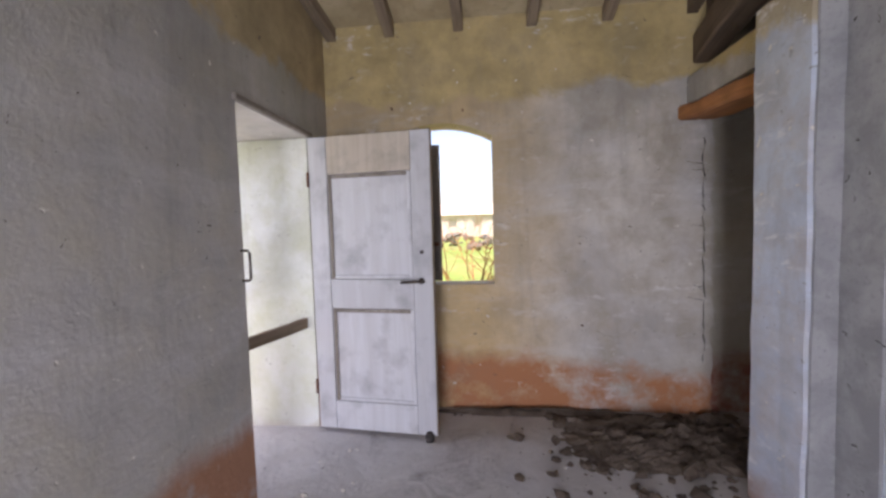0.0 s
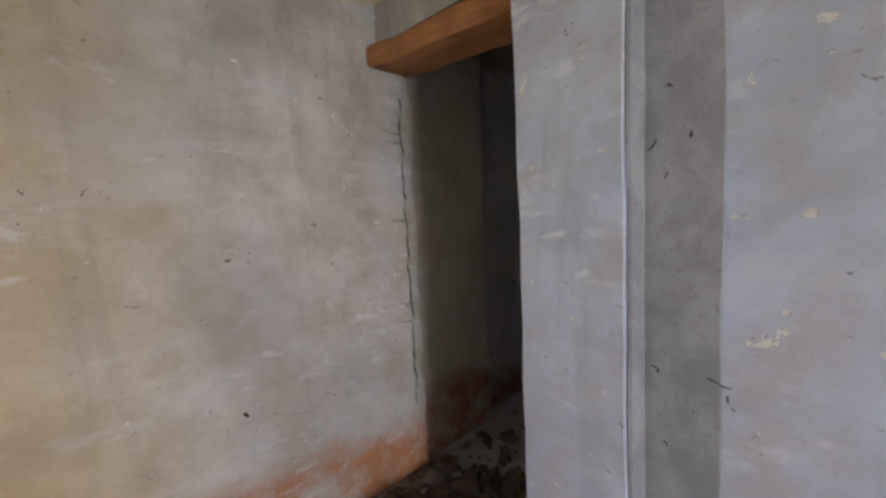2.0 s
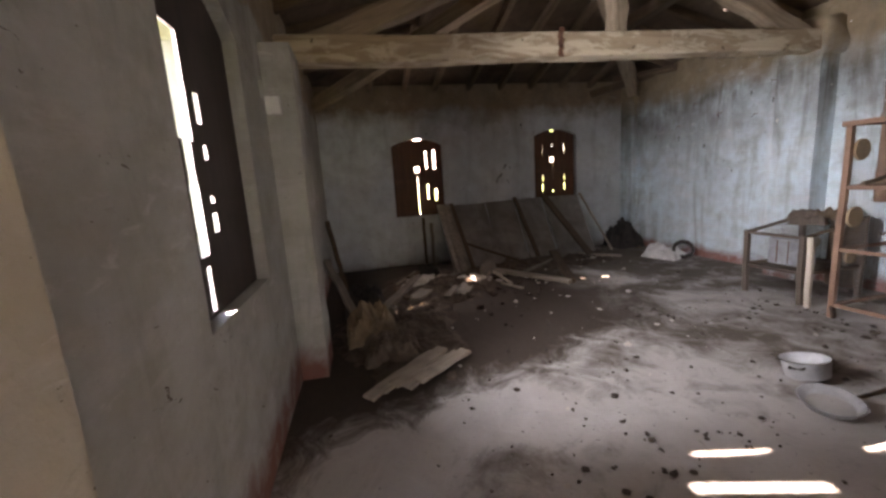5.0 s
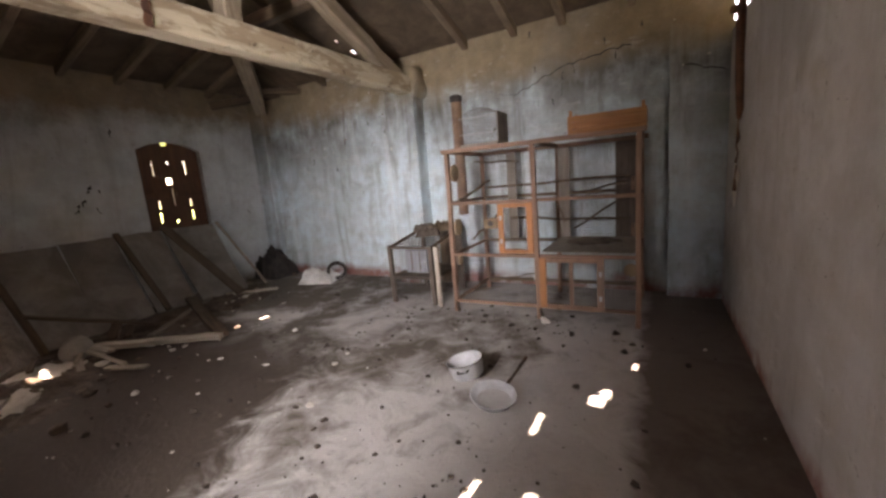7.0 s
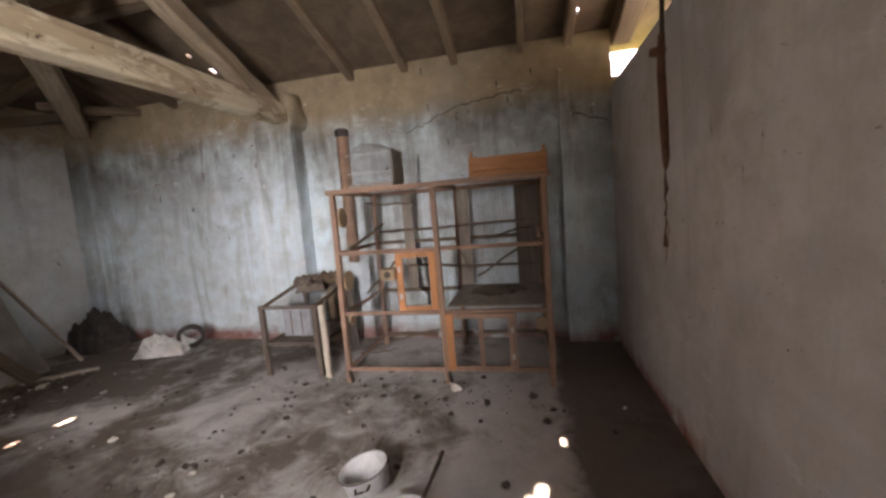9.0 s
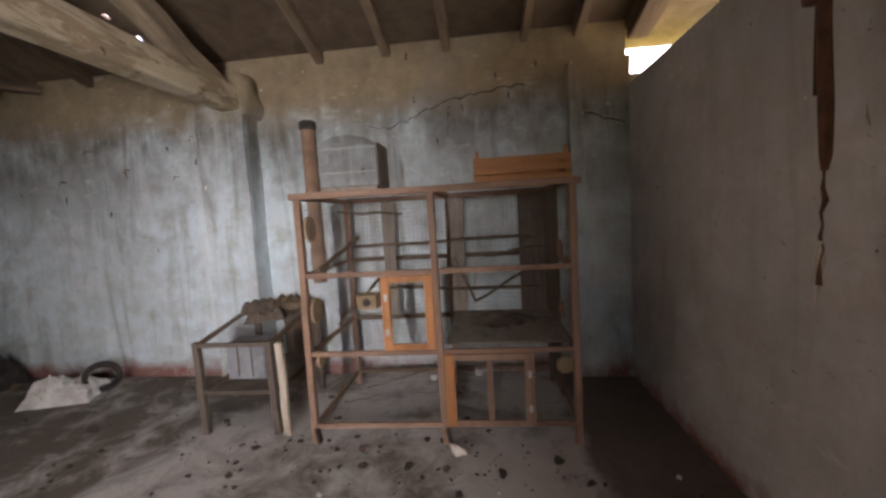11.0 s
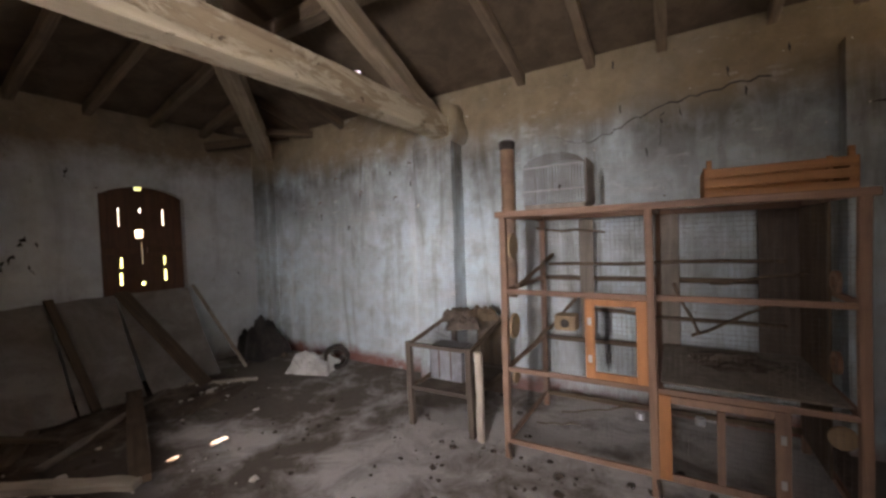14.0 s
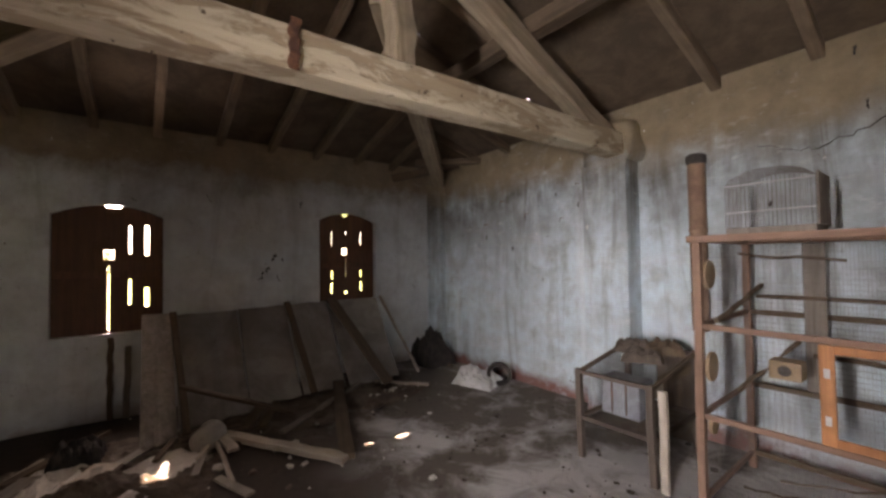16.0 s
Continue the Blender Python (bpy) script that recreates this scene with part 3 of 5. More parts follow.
def south_deck():
    bm = bmesh.new()
    k = math.hypot(1, SLOPE)
    x0 = XW - 0.8
    m = Matrix(((1, 0, 0, x0), (0, -SLOPE / k, 1 / k, YS), (0, 1 / k, SLOPE / k, EAVE), (0, 0, 0, 1)))
    holes = [(a - x0, b - x0, c, d, 0) for a, b, c, d in (roof_gap(*p) for p in SUN_PATCHES)]
    hip = HXE - x0
    full = (RY - YS) * k
    slab_with_holes(bm, m, XE + 0.4 - x0, -0.38, full, 0.03, holes, top=lambda u: full if u <= hip else max(-0.37, full * (1 - (u - hip) / (XE - HXE))))
    return tagged(finish("ceiling_south", bm, DECK), "brown tiled underside of the roof with gaps that let in sun", "ceiling", "", "structure")


south_deck()


def rafter(a, b, w=0.075, h=0.10, seed=0, material=None):
    ob = bar("rafter", a, b, w, h, material or TIMBER_DARK, wobble=0.006, seed=seed, segs=6)
    return tagged(ob, "weathered round-edged wooden rafter under the roof", "rafter", "rafters", "structure")


for i, x in enumerate((-0.86, -0.42, 0.1, 0.64, 1.18, 1.75, 2.35, 2.9, 3.45, 4.0, 4.55, 5.6)):
    top = RY
    rafter((x, YN + 0.1, EAVE + SLOPE * (YN - (YN + 0.1)) - 0.05), (x - (0.3 if x < -0.6 else 0), top, zn(0, top) - 0.05), seed=i, material=TIMBER if x < 1.5 else None)
for i, x in enumerate((-0.5, 0.1, 0.64, 1.18, 1.75, 2.3, 2.735, 3.4, 3.92, 4.52, 5.6)):
    rafter((x, YS - 0.1, zs(0, YS - 0.1) - 0.05), (x, RY, zs(0, RY) - 0.05), 0.06 if x == 2.735 else 0.075, seed=30 + i, material=RAFTER_WOOD)
for i, x in enumerate((6.2, 6.8, 7.4)):
    lim = (XE - x) * 0.9
    rafter((x, YS - 0.1, zs(0, YS - 0.1) - 0.05), (x, YS + lim, zs(0, YS + lim) - 0.05), seed=50 + i)
    rafter((x, YN + 0.1, zn(0, YN + 0.1) - 0.05), (x, YN - lim, zn(0, YN - lim) - 0.05), seed=60 + i)
for i, y in enumerate((2.1, 1.56, 1.05, 0.48, -0.07, -0.62, -1.2, -1.75)):
    run = min(YN - y, y - YS) / 0.9
    rafter((XE + 0.05, y, ze(XE + 0.05, 0) - 0.05), (XE - run, y, ze(XE - run, 0) - 0.05), seed=70 + i, material=RAFTER_WOOD)

truss = empty("roof_truss", (5.1, 0.2, 2.3), "heavy hewn timber roof truss with king post", "truss", "", "structure")


def truss_bar(name, a, b, w, h, seed, label="", material=None):
    o = bar(name, Vector(a) - Vector((5.1, 0.2, 2.3)), Vector(b) - Vector((5.1, 0.2, 2.3)), w, h, material or TIMBER, truss, label, 0.012, 0.01, seed, segs=10)
    return o


truss_bar("tie_beam", (5.25, -2.5, 2.535), (5.25, 2.95, 2.42), 0.19, 0.20, 3, "hewn tie beam with flaking limewash", LIMED)
truss_bar("principal_rafter", (5.25, -2.25, 2.50), (5.25, 0.1, 3.55), 0.14, 0.17, 5)
truss_bar("principal_rafter", (5.25, 2.7, 2.46), (5.25, 0.1, 3.55), 0.14, 0.17, 6)
truss_bar("king_post", (5.25, 0.0, 2.56), (5.25, 0.06, 3.62), 0.14, 0.14, 4)
truss_bar("strap", (5.145, 0.62, 2.36), (5.145, 0.62, 2.60), 0.05, 0.01, 7, "rusty iron strap", RUST)
for name, a, b, w, seed in (("hip_rafter", (8.27, -2.52, 2.70), (5.35, 0.05, 3.08), 0.17, 8), ("hip_rafter", (8.15, 2.95, 2.62), (5.4, 0.35, 3.40), 0.16, 9)):
    tagged(bar(name, a, b, w, w, TIMBER, wobble=0.01, seed=seed, segs=8), "thick squared hip rafter running down to the corner", "rafter", "", "structure")
tagged(bar("corner_strut", (7.75, -2.5, 2.9), (8.4, -1.75, 2.72), 0.10, 0.10, TIMBER_DARK, wobble=0.006, seed=18, segs=4), "short diagonal strut across the roof corner", "strut", "", "structure")
tagged(bar("corner_strut", (7.3, -2.5, 2.86), (7.7, -1.7, 2.80), 0.08, 0.08, TIMBER_DARK, wobble=0.006, seed=19, segs=4), "short diagonal strut across the roof corner", "strut", "", "structure")
# second pair of principals, over the partition
truss_two = empty("roof_truss", (1.84, 0.2, 2.5), "dark timber rafters over the partition", "truss", "", "structure")
for ya, za, seed in ((-2.5, 0.36, 41), (2.95, 0.12, 42)):
    bar("principal_rafter", (0, ya - 0.2, za), (0, 0, 0.90 if za < 0.2 else 1.10), 0.17, 0.19, TIMBER_DARK, truss_two, "", 0.012, 0.01, seed, segs=8)
# dark boarding between those rafters and the roof, added against light leaking across
bm = bmesh.new()
for k in range(27):
    ya, yb = YS + 0.203 * k, YS + 0.203 * k + 0.199
    if yb > YN - 0.02:
        break
    if ya < -0.62:
        continue        # left open over the south end, where the bright gap shows
    low = 2.56 + 0.285 * min(ya - YS, YN - yb)
    slab_with_holes(bm, Matrix.Translation((1.86 + 0.006 * (k % 2), ya, 0)) @ Matrix.Rotation(radians(90), 4, "Z"), yb - ya, low, roof_z(0, (ya + yb) / 2) + 0.0, 0.02, [])
tagged(finish("wall_boarding", bm, TIMBER_DARK), "dark boards added over the partition to stop light leaking across", "boarding", "", "structure")
for y, seed in ((-1.1, 43), (1.55, 44)):
    tagged(bar("purlin", (XW - 0.2, y, roof_z(0, y) - 0.17), (6.6, y, roof_z(0, y) - 0.17), 0.12, 0.13, TIMBER_DARK, wobble=0.01, seed=seed, segs=14), "dark round-edged roof purlin", "beam", "", "structure")
tagged(bar("ridge_beam", (XW - 0.3, RY, 3.62), (HXE, RY, 3.62), 0.14, 0.16, TIMBER_DARK, wobble=0.008, seed=20, segs=12), "dark ridge beam", "beam", "", "structure")

# lintel over the opening
tagged(bar("lintel_beam", (1.80, 1.93, 2.13), (1.80, 2.93, 2.20), 0.26, 0.10, TIMBER_RED, bevel=0.015, wobble=0.012, seed=33, segs=8), "reddish brown timber lintel over the opening", "lintel", "", "structure")

# plastered cap stones at the eaves and wall cracks
def ragged_strip(name, pts, widths, axis, off, material, label):
    """A crack: a jagged, tapering dark line lying on a wall."""
    bm = bmesh.new()
    rnd = random.Random(len(pts))
    vs = []
    for i, (u, z) in enumerate(pts):
        w = widths[min(i, len(widths) - 1)]
        a, b = (u - w * rnd.uniform(0.2, 0.6), z - w), (u + w * rnd.uniform(0.2, 0.6), z + w)
        mk = (lambda p: (p[0], off, p[1])) if axis == "y" else (lambda p: (off, p[0], p[1]))
        vs.append((bm.verts.new(mk(a)), bm.verts.new(mk(b))))
    for (a, b), (c, d) in zip(vs, vs[1:]):
        bm.faces.new((a, c, d, b))
    return tagged(finish(name, bm, material), label, "crack", "", "structure")


def jag(a, b, n, amp, seed):
    rnd = random.Random(seed)
    return [(a[0] + (b[0] - a[0]) * i / n + rnd.uniform(-amp, amp), a[1] + (b[1] - a[1]) * i / n + rnd.uniform(-amp, amp)) for i in range(n + 1)]


for a, b, n, w, seed in (((3.98, 2.22), (3.40, 2.44), 12, 0.0042, 1), ((3.40, 2.44), (3.42, 2.12), 7, 0.0036, 2), ((3.40, 2.44), (2.75, 2.52), 12, 0.0066, 3), ((4.3, 2.35), (3.95, 2.22), 8, 0.0024, 4)):
    ragged_strip("wall_crack", jag(a, b, n, 0.018, seed), [w * 0.3, w, w * 1.2, w * 0.6, w], "y", YS + 0.005, DARK, "dark jagged crack in the plaster")
ragged_strip("wall_crack", jag((2.30, 2.2), (1.98, 2.1), 6, 0.012, 9), [0.004, 0.009, 0.006], "y", -2.372, DARK, "dark crack across the corner pilaster")
# pock holes and slits in the store's south wall, smears on the partition
rnd_s = random.Random(17)
for x, z in ((3.74, 2.86), (2.65, 2.71), (2.88, 2.47), (3.29, 2.40), (3.41, 2.33), (3.52, 2.12), (7.71, 1.91), (7.21, 1.83), (6.74, 1.66), (6.08, 2.23), (6.54, 2.04), (3.70, 2.49), (2.99, 2.63), (5.8, 2.1), (6.3, 1.3), (4.2, 1.9)):
    tall = rnd_s.uniform(0.02, 0.09)
    ragged_strip("wall_hole", jag((x, z), (x + rnd_s.uniform(-0.015, 0.015), z - tall), 5, 0.006, int(x * 100)), [0.004, 0.015, 0.019, 0.012, 0.016, 0.003], "y", YS + 0.0045, DARK, "dark hole broken in the plaster")
for y, z in ((-0.159, 1.50), (-0.03, 1.60), (-0.43, 1.71), (0.5, 1.1), (-1.2, 1.35)):
    ragged_strip("wall_mark", jag((y, z), (y + rnd_s.uniform(-0.03, 0.03), z - rnd_s.uniform(0.05, 0.12)), 6, 0.008, int(z * 100)), [0.001, 0.006, 0.010, 0.006, 0.003, 0.001], "x", XP1 + 0.004, SHEET, "dark smear on the grey plaster")
# scuffs on the grey strip, the pier and the broken jamb
rnd_s = random.Random(61)
for k in range(16):
    y, z = rnd_s.uniform(1.46, 1.61), rnd_s.uniform(0.25, 2.2)
    ragged_strip("wall_mark", jag((y, z), (y + rnd_s.uniform(-0.05, 0.05), z - rnd_s.uniform(0.01, 0.05)), 4, 0.008, 80 + k), [0.001, 0.0035, 0.002, 0.003, 0.001], "x", 1.7035, DARK, "dark scuff on the grey plaster")
ragged_strip("wall_crack", jag((1.815, 2.02), (1.83, 0.4), 34, 0.011, 120), [0.003, 0.009, 0.004, 0.014, 0.003, 0.007], "y", 2.832, DARK, "thin broken crack down the plaster edge")
for k in range(6):
    z = rnd_s.uniform(0.6, 2.0)
    ragged_strip("wall_crack", jag((1.82, z), (1.82 - rnd_s.uniform(0.05, 0.14), z + rnd_s.uniform(-0.05, 0.05)), 6, 0.007, 110 + k), [0.003, 0.002, 0.0025, 0.001], "y", 2.832 if k < 3 else 2.833, DARK, "fine crack in the plaster by the jamb")


# ---- shutters ----
def shutter(at, angle, width, z0, z1, slots, knots, group, thick=0.03, material=None):
    """A pair of plank shutter leaves in a window, with the gaps through which daylight shows."""
    t = empty("window_shutters", at, "dark brown plank shutters, closed, daylight in their gaps", "shutters", group)
    t.rotation_euler = (0, 0, radians(angle))
    edges = [0.0, width * 0.5, width]
    for k in range(2):
        a, b = edges[k], edges[k + 1]
        bm = bmesh.new()
        h = [(max(s0, a) - a, min(s1, b) - a, q0, q1, 0) for s0, s1, q0, q1 in slots if s0 < b and s1 > a]
        slab_with_holes(bm, Matrix.Translation((a, 0.0, 0)), b - a, z0, z1, thick, h)
        leaf = part("leaf", bm, material or SHUTTER, t)
        for z in knots:
            box_part("batten", (a + 0.03, -0.022, z - 0.035), (b - 0.03, -0.001, z + 0.035), SHUTTER, leaf, "", 0.003)
    return t


W1 = [(0.385, 0.47, 1.56, 1.66), (0.418, 0.435, 0.86, 1.50), (0.40, 0.52, 2.085, 2.12), (0.58, 0.605, 1.62, 1.91), (0.71, 0.75, 1.60, 1.92), (0.58, 0.605, 1.10, 1.36), (0.71, 0.75, 1.07, 1.27)]
shutter((8.53, 1.87, 0), -90, 0.88, 0.80, 2.13, W1, (1.42,), "east window shutters")
W2 = [(0.35, 0.43, 1.60, 1.69), (0.36, 0.44, 2.13, 2.17), (0.20, 0.215, 1.72, 1.93), (0.625, 0.645, 1.74, 1.93), (0.20, 0.225, 1.27, 1.38), (0.19, 0.22, 1.08, 1.22), (0.62, 0.645, 1.28, 1.38),
      (0.62, 0.65, 1.09, 1.22), (0.40, 0.412, 1.30, 1.55), (0.39, 0.43, 1.06, 1.10), (0.40, 0.42, 1.88, 1.93)]
shutter((8.53, -0.655, 0), -90, 0.84, 0.95, 2.18, W2, (1.46,), "east window shutters")
WN = [(0.17, 0.31, 1.58, 1.98), (0.21, 0.28, 1.42, 1.58), (0.20, 0.29, 1.14, 1.42), (0.23, 0.27, 0.92, 1.10), (0.18, 0.40, 2.20, 2.23), (0.38, 0.43, 1.66, 1.78), (0.40, 0.44, 1.52, 1.58), (0.38, 0.44, 1.22, 1.30), (0.39, 0.44, 1.34, 1.37)]
# north leaves get near-black wood, far darker than the east ones
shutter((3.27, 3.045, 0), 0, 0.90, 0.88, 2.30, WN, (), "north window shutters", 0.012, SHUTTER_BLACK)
# ragged plaster edge where the front room's wall ends
def ragged_edge(name, x0, x1, y0, y1, z0, z1, amp, seed, material, label):
    bm = bmesh.new()
    rows = []
    n = 44
    for i in range(n + 1):
        z = z0 + (z1 - z0) * i / n
        e = amp * (noise.noise((seed, 0, z * 6)) + 0.6 * noise.noise((seed, 3, z * 17)))
        rows.append([bm.verts.new(c) for c in ((x0, y1 - 0.016, z), (x1 + e, y0 + abs(e) * 0.4, z), (x1 + e * 1.3, y1, z), (x0, y1, z))])
    for a, b in zip(rows, rows[1:]):
        for k in range(4):
            bm.faces.new((a[k], a[(k + 1) % 4], b[(k + 1) % 4], b[k]))
    bm.faces.new(rows[0][::-1])
    bm.faces.new(rows[-1])
    return tagged(finish(name, bm, material), label, "plaster edge", "", "structure")


ragged_edge("wall_jamb", 1.25, 1.885, 2.835, 2.884, 0.0, 2.12, 0.035, 3.0, PLASTER_A, "broken plaster edge at the jamb of the opening")
# half-closed leaf of the front room's window
leaf_a = empty("window_leaf", (-0.45, 3.04, 0), "weathered brown window shutter leaf, half open", "shutter")
leaf_a.rotation_euler = (0, 0, radians(-12))
for k in range(3):
    box_part("plank", (0.005 + 0.125 * k, 0, 1.0), (0.125 + 0.125 * k, 0.03, 2.08), GREY_WOOD, leaf_a)
for z in (1.12, 1.95):
    box_part("batten", (0.02, -0.02, z - 0.04), (0.37, -0.001, z + 0.04), GREY_WOOD, leaf_a)
box_part("bolt", (0.30, -0.035, 1.28), (0.37, -0.02, 1.31), RUST, leaf_a)


# ---- front room ----
def panel_door():
    d = empty("panelled_door", (-0.93, 2.47, 0.03), "worn white-painted two-panel wooden door standing open", "door")
    d.rotation_euler = (0, 0, math.atan2(2.391 - 2.474, -0.089 + 0.93))
    w, h, t = 0.855, 2.035, 0.045
    for name, lo, hi, m in (("stile", (0, 0, 0), (0.13, t, h), DOOR_PAINT), ("stile", (w - 0.13, 0, 0), (w, t, h), DOOR_PAINT),
                            ("rail", (0.131, 0, 0), (w - 0.131, t, 0.20), DOOR_PAINT), ("rail", (0.131, 0, 0.86), (w - 0.131, t, 1.06), DOOR_PAINT),
                            ("rail", (0.131, 0, 1.78), (w - 0.131, t, h), DOOR_TOP),
                            ("panel", (0.131, 0.012, 0.201), (w - 0.131, t - 0.012, 0.859), DOOR_PAINT), ("panel", (0.131, 0.012, 1.061), (w - 0.131, t - 0.012, 1.779), DOOR_PAINT)):
        box_part(name, lo, hi, m, d, "sun-browned top rail" if m is DOOR_TOP else "", 0.004)
    for z0, z1 in ((0.205, 0.855), (1.065, 1.775)):
        for lo, hi in (((0.135, 0.002, z0), (0.16, 0.0118, z1)), ((w - 0.16, 0.002, z0), (w - 0.135, 0.0118, z1)), ((0.161, 0.002, z0), (w - 0.161, 0.0118, z0 + 0.025)), ((0.161, 0.002, z1 - 0.025), (w - 0.161, 0.0118, z1))):
            # left and top mouldings grey: the panels' shadow lines put in as colour
            box_part("moulding", lo, hi, GREY_WOOD if lo[0] < 0.14 or hi[2] - lo[2] < 0.03 and lo[2] > z0 + 0.1 else DOOR_PAINT, d, "", 0.004)
    bm = bmesh.new()
    tube(bm, [(w - 0.075, 0.0, 1.05), (w - 0.075, -0.05, 1.05), (w - 0.10, -0.055, 1.052), (w - 0.205, -0.05, 1.045)], 0.010, 8)
    hd = part("handle", bm, IRON, d, "dark iron lever handle")
    bm = bmesh.new()
    lathe(bm, [(0.022, 0), (0.022, 0.006), (0.012, 0.01)], 12, Matrix.Translation((w - 0.075, 0, 1.05)) @ Matrix.Rotation(radians(90), 4, "X"), True)
    part("rose", bm, IRON, hd)
    bm = bmesh.new()
    lathe(bm, [(0.014, 0), (0.014, 0.005), (0.006, 0.007)], 10, Matrix.Translation((w - 0.07, 0, 1.24)) @ Matrix.Rotation(radians(90), 4, "X"), True)
    part("keyhole_plate", bm, IRON, d, "dark round keyhole plate")
    for z in (0.3, 1.75):
        bm = bmesh.new()
        tube(bm, [(-0.008, -0.005, z - 0.05), (-0.008, -0.005, z + 0.05)], 0.009, 8)
        part("hinge", bm, RUST, d)
    box_part("edge_strip", (w + 0.001, 0.004, 0.0), (w + 0.006, t - 0.004, h), DOOR_BROWN, d, "bare brown wood along the edge", 0.001)
    bm = bmesh.new()
    lathe(bm, [(0.0, -0.03), (0.03, -0.028), (0.034, 0.0), (0.022, 0.03), (0.0, 0.035)], 10, Matrix.Translation((w - 0.05, -0.01, 0.0)))
    part("door_wedge", bm, DARK, d, "dark lump jammed under the door")


panel_door()
tagged(bar("door_rail", (-1.20, 1.71, 0.78), (-1.02, 2.54, 0.77), 0.035, 0.075, DOOR_BROWN, bevel=0.005, wobble=0.004, seed=61, segs=4), "brown wooden bar fixed across the doorway", "bar")
bm = bmesh.new()
tube(bm, [(XW, 1.70, 1.34), (XW + 0.035, 1.705, 1.34), (XW + 0.04, 1.708, 1.33), (XW + 0.04, 1.708, 1.20), (XW + 0.035, 1.705, 1.19), (XW, 1.70, 1.19)], 0.007, 8)
tagged(finish("door_latch", bm, IRON), "dark iron latch staple on the door jamb", "latch")
box_part("door_head_trim", (XW - 0.005, 1.70, 2.085), (XW + 0.02, 2.56, 2.115), GREY_WOOD)["kind"] = "structure"
# whitewashed lining of the deep doorway
wall("wall_reveal", (XW - THW + 0.01, 2.516, 0), 0, THW - 0.02, 0.0, 2.075, 0.012, [], REVEAL, "whitewashed door reveal with green mould")
# yard beyond the doorway
plane_grid("yard_paving", -4.2, XW - THW, -1.0, 10.0, -0.02, OUTER, "pale paved yard beyond the doorway")
# pilaster ridge on the partition beside the pier, where the plaster stands proud
pilaster("wall_band", (1.705, 1.44, 0), (1.73, 1.628, PTOP), BAND, "grey unpainted plaster strip beside the pier")
# thin slab that paints the pier's shaded south side dark grey
pilaster("wall_return_shade", (1.605, 1.618, 0), (1.73, 1.629, PTOP), BAND, "thin grey slab painting the shade on the pier's side")


def clod(bm, at, r, rnd, flat=0.6):
    ico = bmesh.ops.create_icosphere(bm, subdivisions=1, radius=r, matrix=Matrix.Translation(at) @ Matrix.Rotation(rnd.uniform(0, 6), 4, "Z") @ Matrix.Diagonal((rnd.uniform(0.7, 1.4), rnd.uniform(0.7, 1.3), flat * rnd.uniform(0.6, 1.2), 1)))
    for v in ico["verts"]:
        v.co += Vector((rnd.uniform(-1, 1), rnd.uniform(-1, 1), rnd.uniform(-1, 1))) * r * 0.28


def scatter(name, regions, seed, material, label):
    """Loose bits strewn on the floor: regions (x, y, spread x, spread y, count, smallest, largest)."""
    rnd = random.Random(seed)
    bm = bmesh.new()
    for x, y, sx, sy, n, r0, r1 in regions:
        for _ in range(n):
            px, py = rnd.gauss(x, sx), rnd.gauss(y, sy)
            r = r0 + (r1 - r0) * rnd.random() ** 3
            if XW + 0.1 < px < XE - 0.1 and YS + 0.1 < py < YA - 0.06:
                clod(bm, (px, py, r * 0.25), r, rnd)
    return tagged(finish(name, bm, material), label, "debris", "", "stuff")


def mound(name, x, y, rx, ry, h, material, label, seed, n=60):
    bm = bmesh.new()
    g = []
    for i in range(n + 1):
        row = []
        for j in range(n + 1):
            u, v = -1 + 2 * i / n, -1 + 2 * j / n
            d = math.hypot(u, v)
            k = max(0.0, 1 - d) ** 0.8
            e = noise.noise((u * 3 + seed, v * 3, 1)) * 0.5 + noise.noise((u * 9 + seed, v * 9, 3)) * 0.35 + noise.noise((u * 24 + seed, v * 24, 5)) * 0.22
            z = h * k * (1 + 1.7 * e) - 0.012 - 0.010 * d
            row.append(bm.verts.new((x + rx * u * (1 + 0.15 * noise.noise((v * 2, seed, 0))), y + ry * v, z)))
        g.append(row)
    for i in range(n):
        for j in range(n):
            bm.faces.new((g[i][j], g[i + 1][j], g[i + 1][j + 1], g[i][j + 1]))
    return tagged(finish(name, bm, material), label, "soil heap", "", "stuff")


mound("soil_heap", 1.38, 2.45, 0.80, 0.42, 0.085, SOIL, "dark crumbly soil and rubble heaped by the opening", 3)
mound("soil_heap", 0.6, 2.80, 1.1, 0.09, 0.05, SOIL, "strip of fallen plaster and soil along the wall foot", 7)
scatter("rubble", [(1.35, 2.4, 0.38, 0.25, 330, 0.006, 0.05), (0.5, 2.79, 0.6, 0.03, 60, 0.006, 0.025), (1.1, 1.9, 0.3, 0.2, 40, 0.005, 0.03)], 5, SOIL, "crumbled soil clods and plaster bits")
scatter("plaster_bits", [(0.2, 1.6, 0.5, 0.5, 40, 0.002, 0.009), (-0.7, 2.1, 0.12, 0.3, 18, 0.004, 0.02)], 6, PAPER, "pale plaster crumbs on the floor")

